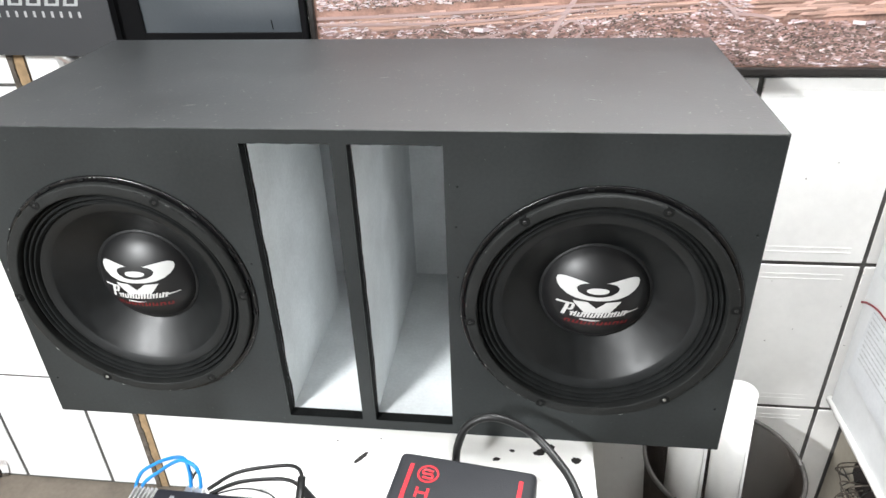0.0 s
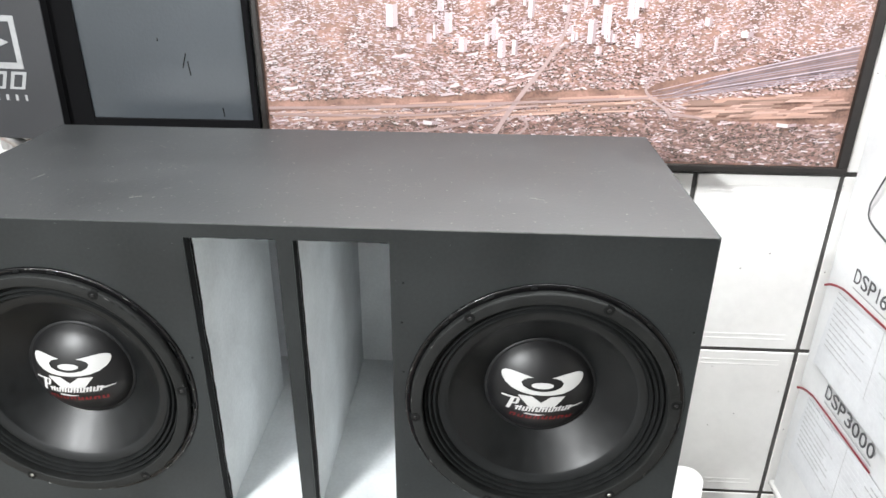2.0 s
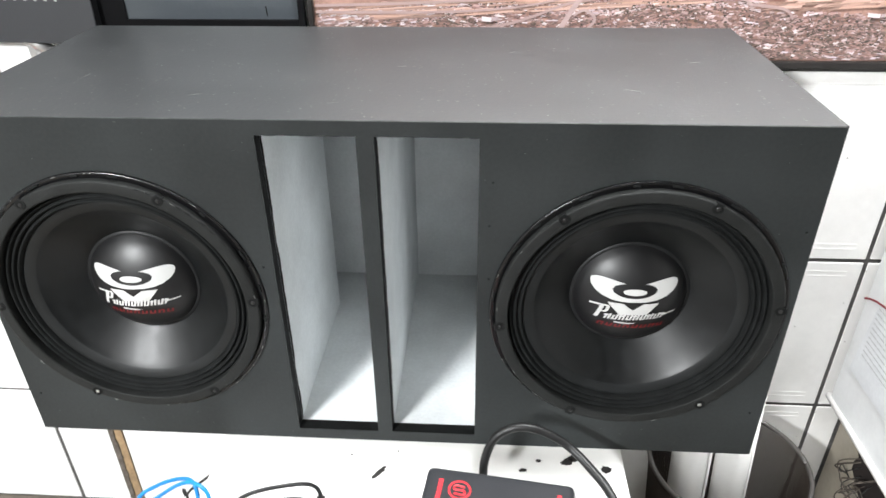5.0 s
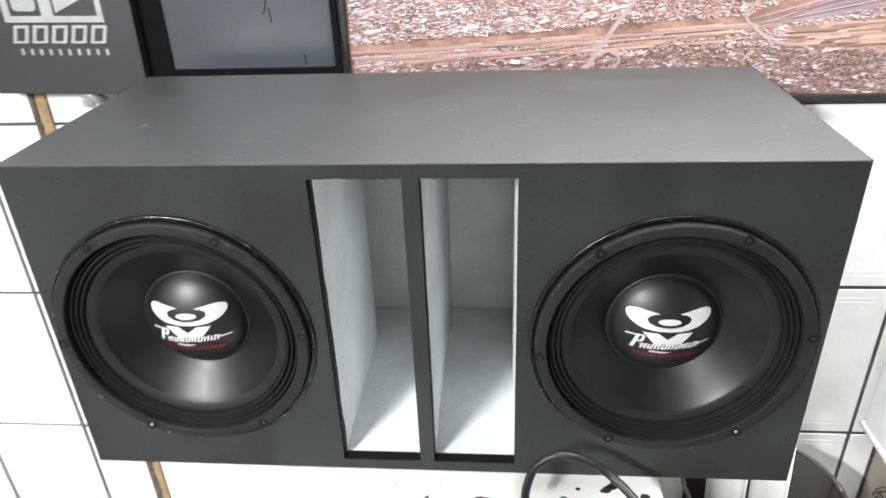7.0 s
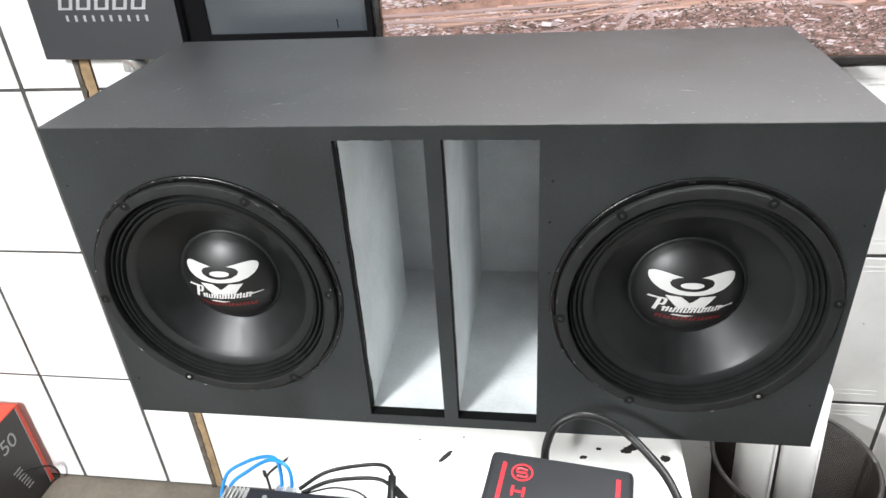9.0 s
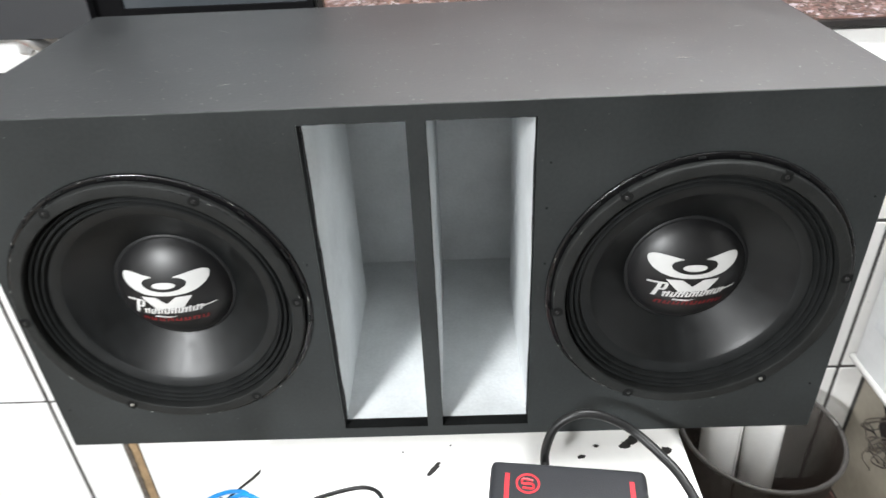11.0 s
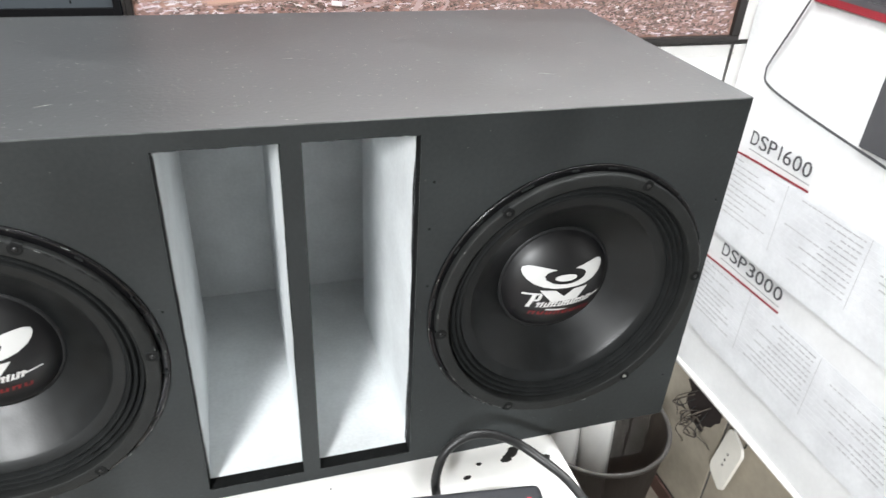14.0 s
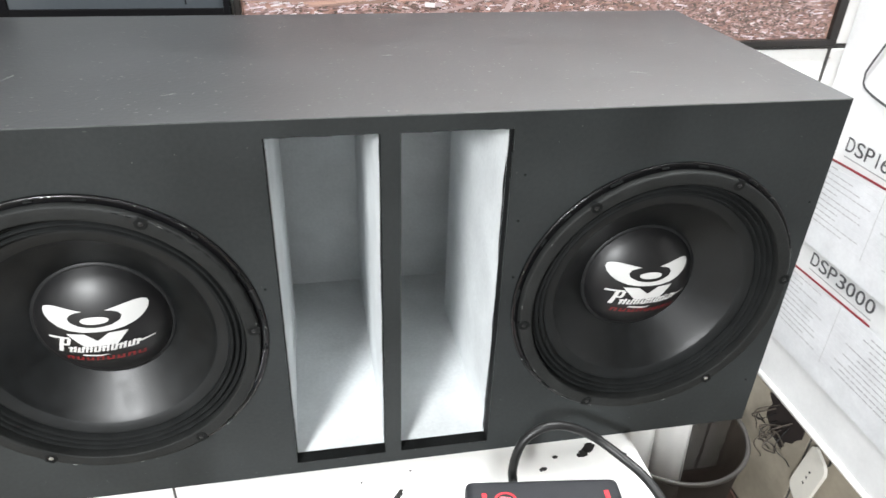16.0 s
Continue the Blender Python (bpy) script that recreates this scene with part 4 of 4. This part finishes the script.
for x, z, w, h in ((0.172, 1.60, 0.020, 0.055), (0.20, 1.565, 0.022, 0.036), (0.275, 1.555, 0.021, 0.048), (0.445, 1.585, 0.020, 0.062), (0.47, 1.60, 0.022, 0.08), (0.515, 1.63, 0.028, 0.07), (0.06, 1.61, 0.03, 0.06), (0.15, 1.66, 0.012, 0.08),
                   (0.33, 1.63, 0.016, 0.05), (0.40, 1.66, 0.014, 0.06), (0.57, 1.66, 0.014, 0.05), (0.66, 1.62, 0.018, 0.02), (0.73, 1.60, 0.03, 0.015), (0.13, 1.42, 0.04, 0.012), (-0.15, 1.39, 0.05, 0.02), (0.83, 1.43, 0.05, 0.01)):
    w, h = w * 0.75, h * 0.7
    towers += [[(x, z), (x + w * 0.6, z - 0.002), (x + w * 0.6, z + h - 0.002), (x, z + h)]]
    windows += [[(x + w * 0.62, z - 0.001), (x + w, z + 0.002), (x + w, z + h + 0.001), (x + w * 0.62, z + h - 0.002)]]
patches("tower_print", "towers", towers, 0.0072)
patches("shadow_print", "facade", windows, 0.0063)

# ---- printed banner on the side wall ----
BX, BZ = 1.0, 0.527
banner = thing("wall_banner", "white printed vinyl banner with product tables, hung off the side wall", "banner", at=pose(BX, 0.562, BZ, 0, 0, -90))
sheet = bmesh.new()
cols, rows = 40, 30
grid = [[sheet.verts.new((0.95 * i / cols, 0.0035 * math.sin(3.1 * i / cols * 2 + 0.6 * j / rows) * (1 - 0.5 * j / rows) * min(1, i / 4), 1.45 * j / rows)) for i in range(cols + 1)] for j in range(rows + 1)]
for j in range(rows):
    for i in range(cols):
        sheet.faces.new((grid[j][i], grid[j][i + 1], grid[j + 1][i + 1], grid[j + 1][i]))
bmesh.ops.recalc_face_normals(sheet, faces=sheet.faces)
bmesh.ops.solidify(sheet, geom=sheet.faces[:], thickness=0.0012)
part("sheet", sheet, "banner", banner)
part("bottom_rail", tube([(-0.012, 0.002, 0.0), (0.95, 0.002, 0.0)], 0.009, 14, 0), "paper", banner, "white plastic bottom rail", True)
PRINT = -0.0058


def printed(name, x0, x1, z0, z1, material, slope=0.0):
    return part(name, prism([(x0, z0), (x1, z0 + slope * (x1 - x0)), (x1, z1 + slope * (x1 - x0)), (x0, z1)], 0.0004, Matrix.Translation((0, PRINT, 0))), material, banner)


for words, left, top, wid in (("DSP1600", 0.097, 1.172 - BZ, 0.184), ("DSP3000", 0.112, 0.905 - BZ, 0.202)):
    pen, step = left + 0.002, wid / (len(words) - 0.30)
    for ch in words:
        wide = step * (0.14 if ch == "1" else 0.80)
        lettering("title_letter", ch, 0.044, "ink", banner, pose(pen + (step * 0.16 if ch == "1" else 0), PRINT - 0.0003, top - 0.0205, 90, 0, 0), 1.0, 0.0, wide)
        pen += step * (0.62 if ch == "1" else 1.0) if "1" in words else step * 0.965
    printed("subtitle_bar", left + 0.005, left + wid, top - 0.0330, top - 0.0300, "pale_ink")
    line = tube([(0.0, PRINT, top - 0.080), (0.025, PRINT, top - 0.066), (0.06, PRINT, top - 0.055), (0.10, PRINT, top - 0.0505), (left + wid + 0.003, PRINT, top - 0.0445)], 0.0027, 6, 8)
    line.transform(Matrix.Translation((0, PRINT, 0)) @ Matrix.Diagonal((1, 0.25, 1, 1)) @ Matrix.Translation((0, -PRINT, 0)))
    part("red_rule", line, "banner_red", banner, "dark red curved rule")
    part("table_tint", prism([(0.035, top - 0.252), (0.885, top - 0.252), (0.885, top - 0.062), (0.29, top - 0.050), (0.20, top - 0.058), (0.055, top - 0.070)], 0.0004, Matrix.Translation((0, PRINT + 0.0008, 0))), "table_grey", banner, "pale grey printed table ground")
    rb = random.Random(int(words[3:]))
    z = top - 0.064
    for row in range(11):
        for c0, c1, right in ((0.060, 0.225, False), (0.245, 0.440, True), (0.470, 0.66, True), (0.70, 0.87, True)):
            n = rb.uniform(0.25, 0.95) * (c1 - c0)
            start = c1 - n if right else c0
            line = bmesh.new()
            x = start
            while x < start + n - 0.004:
                w = min(rb.uniform(0.006, 0.024), start + n - x)
                block(x, x + w, PRINT - 0.0004, PRINT, z - 0.0022 - 0.0008 * rb.random(), z, 0, 1, line)
                x += w + 0.0032
            if len(line.verts):
                part("text_line", line, "pale_ink" if right and rb.random() < 0.45 else "faint_ink", banner)
            else:
                line.free()
        z -= 0.0126
    for x in (0.235, 0.45, 0.68, 0.885):
        printed("table_rule", x, x + 0.0011, top - 0.205, top - 0.055, "faint_ink")
    for i in range(12):
        printed("table_rule", 0.052, 0.885, top - 0.0605 - 0.0126 * i, top - 0.0600 - 0.0126 * i, "banner_grey")
# printed product picture above the titles
outline = tube([(0.175, PRINT, 1.02), (0.13, PRINT, 0.90), (0.088, PRINT, 0.80), (0.083, PRINT, 0.775), (0.10, PRINT, 0.752), (0.20, PRINT, 0.735), (0.42, PRINT, 0.713)], 0.003, 6, 8)
outline.transform(Matrix.Translation((0, PRINT, 0)) @ Matrix.Diagonal((1, 0.2, 1, 1)) @ Matrix.Translation((0, -PRINT, 0)))
part("printed_outline", outline, "ink", banner, "dark printed outline of a device")
printed("printed_foot", 0.352, 0.45, 0.725, 0.86, "ink")
printed("printed_stripe", 0.150, 0.93, 0.928, 0.941, "banner_red")
printed("printed_header", 0.152, 0.93, 0.941, 1.10, "ink")
for i in range(9):
    printed("header_bar", 0.19 + 0.075 * i, 0.245 + 0.075 * i, 0.951, 0.957, "banner_grey")

# ---- corner: mesh bin with paper rolls, outlet hole ----
waste_bin = thing("mesh_bin", "dark wire mesh waste bin with grey rim, holding paper rolls", "waste bin", at=pose(0.713, 0.385, 0))
RIMR, BASR, BINH = 0.175, 0.135, 0.485
rim_pts = [(RIMR * math.cos(2 * math.pi * i / 48), RIMR * math.sin(2 * math.pi * i / 48), BINH) for i in range(49)]
part("rim", tube(rim_pts, 0.0055, 10, 0), "rim", waste_bin, "grey rolled steel rim", True)
plate_bm = lathe([(0.0, -0.002), (BASR, -0.002), (BASR, -0.010), (0, -0.010)], 40)
plate_bm.transform(pose(0, 0, 0, -90))
part("base", plate_bm, "skirting", waste_bin)
vv, ff = [], []


def thin_bar(a, b, r):
    d = (b - a).normalized()
    s = d.cross(Vector((0, 0, 1)) if abs(d.z) < 0.9 else Vector((1, 0, 0))).normalized() * r
    t = d.cross(s).normalized() * r
    k = len(vv)
    for q in (a, b):
        vv.extend([tuple(q + s), tuple(q - s * 0.5 + t * 0.87), tuple(q - s * 0.5 - t * 0.87)])
    ff.extend([(k, k + 1, k + 4, k + 3), (k + 1, k + 2, k + 5, k + 4), (k + 2, k, k + 3, k + 5)])


def bin_at(a, z):
    r = BASR + (RIMR - 0.002 - BASR) * z / BINH
    return Vector((r * math.cos(a), r * math.sin(a), z))


NA = 250
for i in range(NA):
    a = 2 * math.pi * i / NA
    thin_bar(bin_at(a, 0.005), bin_at(a, BINH), 0.0011)
for j in range(1, 128):
    z = BINH * j / 128
    for i in range(48):
        thin_bar(bin_at(2 * math.pi * i / 48, z), bin_at(2 * math.pi * (i + 1) / 48, z), 0.0011)
me = bpy.data.meshes.new("wire_mesh")
me.from_pydata(vv, [], ff)
me.materials.append(M["wire"])
part("wire_mesh", me, "wire", waste_bin, "fine dark brown wire mesh wall")
for x, y, r, h, lean in ((0.757, 0.395, 0.041, 0.68, -3.6), (0.662, 0.41, 0.045, 0.70, -3.0)):
    roll = thing("paper_roll", "white paper roll standing in the mesh bin", "paper roll", group="paper rolls in the bin", at=pose(x, y, 0.008, 0, lean, 0))
    t = bmesh.new()
    n = 84
    ends = []
    for i in range(n + 9):
        a = 2 * math.pi * i / n - 0.9
        rr = r - 0.0035 * i / n
        ends.append([t.verts.new((q * math.cos(a), q * math.sin(a), z)) for q, z in ((rr, 0), (rr, h + 0.004 * math.sin(a + 1)), (rr - 0.0014, h + 0.004 * math.sin(a + 1)), (rr - 0.0014, 0))])
    for u, v in zip(ends, ends[1:]):
        for k in range(4):
            t.faces.new((u[k], u[(k + 1) % 4], v[(k + 1) % 4], v[k]))
    t.faces.new(ends[0]), t.faces.new(ends[-1][::-1])
    sheet_part = part("sheet", t, "paper", roll)
    for p in sheet_part.data.polygons:
        p.use_smooth = abs(p.normal.z) < 0.5
    core = lathe([(0.0, 0), (r - 0.006, 0), (r - 0.006, -0.004), (0, -0.004)], 32)
    core.transform(Matrix.Translation((0, 0, h - 0.008)) @ pose(0, 0, 0, -90))
    part("core_cap", core, "paper_in", roll, "", True)
# skirting in the corner
solo("baseboard_north", block(0.30, RIGHT, WALL - 0.010, WALL - 0.001, 0, 0.052, 0.002), "skirting", "low dark red-brown skirting in the corner", "skirting", "structure")
solo("baseboard_east", block(RIGHT - 0.010, RIGHT - 0.001, -1.2, WALL - 0.010, 0, 0.052, 0.002), "skirting", "low dark red-brown skirting along the side wall", "skirting", "structure")

outlet = thing("broken_outlet", "broken open outlet hole with loose wires in the side wall", "outlet", at=pose(RIGHT - 0.0005, 0.425, 0.445, 0, 0, -90))
rh = random.Random(6)
ragged = [(0.066 * rh.uniform(0.75, 1.2) * math.cos(a) + 0.005, 0.10 * rh.uniform(0.85, 1.1) * math.sin(a)) for a in [2 * math.pi * i / 26 for i in range(26)]]
part("cavity", prism(ragged, 0.002), "hole", outlet, "dark broken cavity")
for i in range(12):
    a = (rh.uniform(-0.03, 0.04), -0.004, rh.uniform(-0.09, 0.0))
    b = (a[0] + rh.uniform(-0.035, 0.02), -0.03 - 0.02 * rh.random(), a[2] - rh.uniform(0.02, 0.05))
    c = (b[0] + rh.uniform(-0.03, 0.05), -0.025, b[2] - rh.uniform(-0.02, 0.05))
    d = (c[0] + rh.uniform(-0.02, 0.03), -0.012, c[2] - rh.uniform(0.0, 0.03))
    part("loose_wire", tube([a, b, c, d], (0.0012, 0.0022, 0.0015)[i % 3], 6, 6), "loose_wire" if i % 3 else "cable", outlet, "", True)
plate = thing("outlet_cover", "ivory plastic outlet cover hanging from its wires", "outlet cover", at=pose(RIGHT - 0.032, 0.262, 0.388, -4, 6, -106))
pl = block(-0.042, 0.042, -0.004, 0.004, -0.080, 0.080)
bmesh.ops.bevel(pl, geom=[e for e in pl.edges if abs(e.verts[0].co.y - e.verts[1].co.y) > 0.006], offset=0.022, segments=6, affect="EDGES", profile=0.5)
part("plate", pl, "plastic", plate)
for z in (-0.02, 0.0, 0.02):
    part("pin_hole", block(-0.003, 0.003, -0.0046, -0.0035, z - 0.003, z + 0.003, 0.0008), "cut_edge", plate)
part("hanger_wire", tube([(0.0, 0.004, 0.05), (0.01, 0.02, 0.07), (-0.03, 0.022, 0.09), (-0.075, 0.02, 0.095)], 0.002, 6, 6), "cable", plate, "", True)

# ---- carton on the floor by the wall ----
carton = thing("carton", "black and red printed carton standing on the floor", "carton", at=pose(-1.622, 0.375, 0))
part("carton_body", block(-0.18, 0.18, -0.19, 0.19, 0.0, 0.335, 0.002), "carton_black", carton)
part("carton_lid", block(-0.181, 0.181, -0.191, 0.191, 0.335, 0.34, 0.0015), "carton_red", carton, "orange-red printed lid")
part("carton_back_flap", block(0.10, 0.1815, 0.178, 0.1915, 0.0, 0.336), "carton_red", carton)
lettering("number", "50", 0.068, "pale_ink", carton, pose(0.1812, 0.072, 0.235, 90, 0, 90), 0.95)
for i in range(7):
    b = block(0.1803, 0.1812, 0.075 + 0.004 * i, 0.105 + 0.003 * i, 0.155 - 0.014 * i, 0.160 - 0.014 * i)
    part("text_bar", b, "pale_ink", carton)
part("carton_edge", block(0.178, 0.1815, 0.176, 0.1785, 0.01, 0.33), "pale_ink", carton)
solo("floor_cable", tube([(-1.49, 0.40, 0.16), (-1.452, 0.44, 0.15), (-1.435, 0.50, 0.125), (-1.40, 0.54, 0.10), (-1.41, 0.56, 0.03), (-1.45, 0.52, 0.006), (-1.5, 0.1, 0.006)], 0.003, 8, 8), "cable", "grey cable hanging over the carton", "cable", smooth=True)

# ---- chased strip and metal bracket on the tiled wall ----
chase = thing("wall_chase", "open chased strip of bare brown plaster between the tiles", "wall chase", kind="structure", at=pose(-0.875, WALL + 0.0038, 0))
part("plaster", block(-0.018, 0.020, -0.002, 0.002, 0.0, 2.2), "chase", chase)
rc = random.Random(9)
jag = bmesh.new()
for side in (0, 1):
    prev, drift = None, 0.0
    for i in range(420):
        z = 2.2 * i / 419
        drift = 0.86 * drift + rc.uniform(-0.0016, 0.0016)
        a, b = (-0.021, -0.0085 + drift + 0.003 * math.sin(z * 9)) if side == 0 else (0.0195, 0.0180 + 0.4 * drift)
        cur = [jag.verts.new((a, -0.0078, z)), jag.verts.new((b, -0.0045 - 0.0022 * rc.random(), z)), jag.verts.new((b + (0.001 if side == 0 else -0.001), -0.001, z))]
        if prev:
            for p in (0, 1):
                jag.faces.new((prev[p], prev[p + 1], cur[p + 1], cur[p]))
        prev = cur
part("broken_edge", jag, "chase_edge", chase, "jagged dark broken tile edge")
bracket = thing("pipe_bracket", "small bare metal bracket on the wall under the sign", "bracket", at=pose(-0.765, 0.57, 1.392))
part("pipe", tube([(-0.035, 0.0, 0.016), (0.06, -0.01, -0.034)], 0.012, 14, 0), "alu", bracket, "", True)
part("clamp", block(-0.004, 0.012, 0.0, 0.016, -0.045, 0.012, 0.003), "alu", bracket)
part("bolt", tube([(0.012, -0.012, 0.016), (0.034, -0.012, 0.008)], 0.009, 10, 0), "sign_side", bracket)

# ---- wall tiles ----


def tile_mesh(w, h, ridge):
    bm = block(0, w, -0.008, 0, 0, h, 0.0018, 2)
    if ridge:
        for z in (0.024, 0.036, h - 0.036, h - 0.024):
            block(0.03, w - 0.03, -0.0085, -0.007, z, z + 0.003, 0.0004, 1, bm)
    return bm


MESHES = {}


def lay_tile(x0, x1, z0, z1, gap, wall, east=False, ridge=False, material="tile", flat_gap=None):
    flat_gap = flat_gap or gap
    w, h = round(x1 - x0 - gap, 4), round(z1 - z0 - flat_gap, 4)
    if w < 0.01 or h < 0.01:
        return
    key = (w, h, ridge, material)
    if key not in MESHES:
        MESHES[key] = link("tile", tile_mesh(w, h, ridge), material)
    ob = new("tile", MESHES[key])
    ob.parent = wall
    jitter = 0.0006 * math.sin(37.0 * x0 + 11.0 * z0)
    ob.matrix_basis = pose(RIGHT + 0.008 + jitter, -x0 - gap / 2, z0 + flat_gap / 2, 0, 0, -90) if east else pose(x0 + gap / 2, WALL + 0.008 + jitter, z0 + flat_gap / 2)


LEFT_Z = (0.004, 0.437, 0.871, 1.306, 1.74, 2.175, 2.61)
RIGHT_Z = (0.052, 0.478, 0.905, 1.331, 1.758, 2.186, 2.614, 2.74)
cols_left = [-0.890, -1.047] + [-1.047 - 0.295 * k for k in range(1, 8)]
for a, b in zip(cols_left[1:], cols_left):
    for z0, z1 in zip(LEFT_Z, LEFT_Z[1:]):
        lay_tile(a, b, z0, z1, 0.0115, wall_north, flat_gap=0.0075)
for a, b in ((-0.858, -0.49), (-0.49, -0.192)):
    for z0, z1 in zip(LEFT_Z, LEFT_Z[1:]):
        # lower tiles nearest the bench get the cream glaze in place of its shade
        lay_tile(a, b, z0, z1, 0.006, wall_north, material="tile" if z0 > 0.5 or b < -0.3 else "tile_right")
for a, b in ((-0.192, 0.103), (0.103, 0.398), (0.398, 0.693), (0.693, 0.988), (0.988, RIGHT)):
    for z0, z1 in zip(RIGHT_Z, RIGHT_Z[1:]):
        lay_tile(a, b, z0, z1, 0.010, wall_north, ridge=b - a > 0.1 and z1 - z0 > 0.2, material="tile_right")
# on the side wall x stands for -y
# tiles stop short: the unseen rest stays bare and dark to dim reflections
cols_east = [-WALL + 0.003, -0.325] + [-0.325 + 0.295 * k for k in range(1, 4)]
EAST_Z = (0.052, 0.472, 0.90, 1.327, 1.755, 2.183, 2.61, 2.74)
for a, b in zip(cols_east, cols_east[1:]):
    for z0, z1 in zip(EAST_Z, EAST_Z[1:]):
        lay_tile(a, b, z0, z1, 0.007, wall_east, east=True, material="tile_east_shaded")
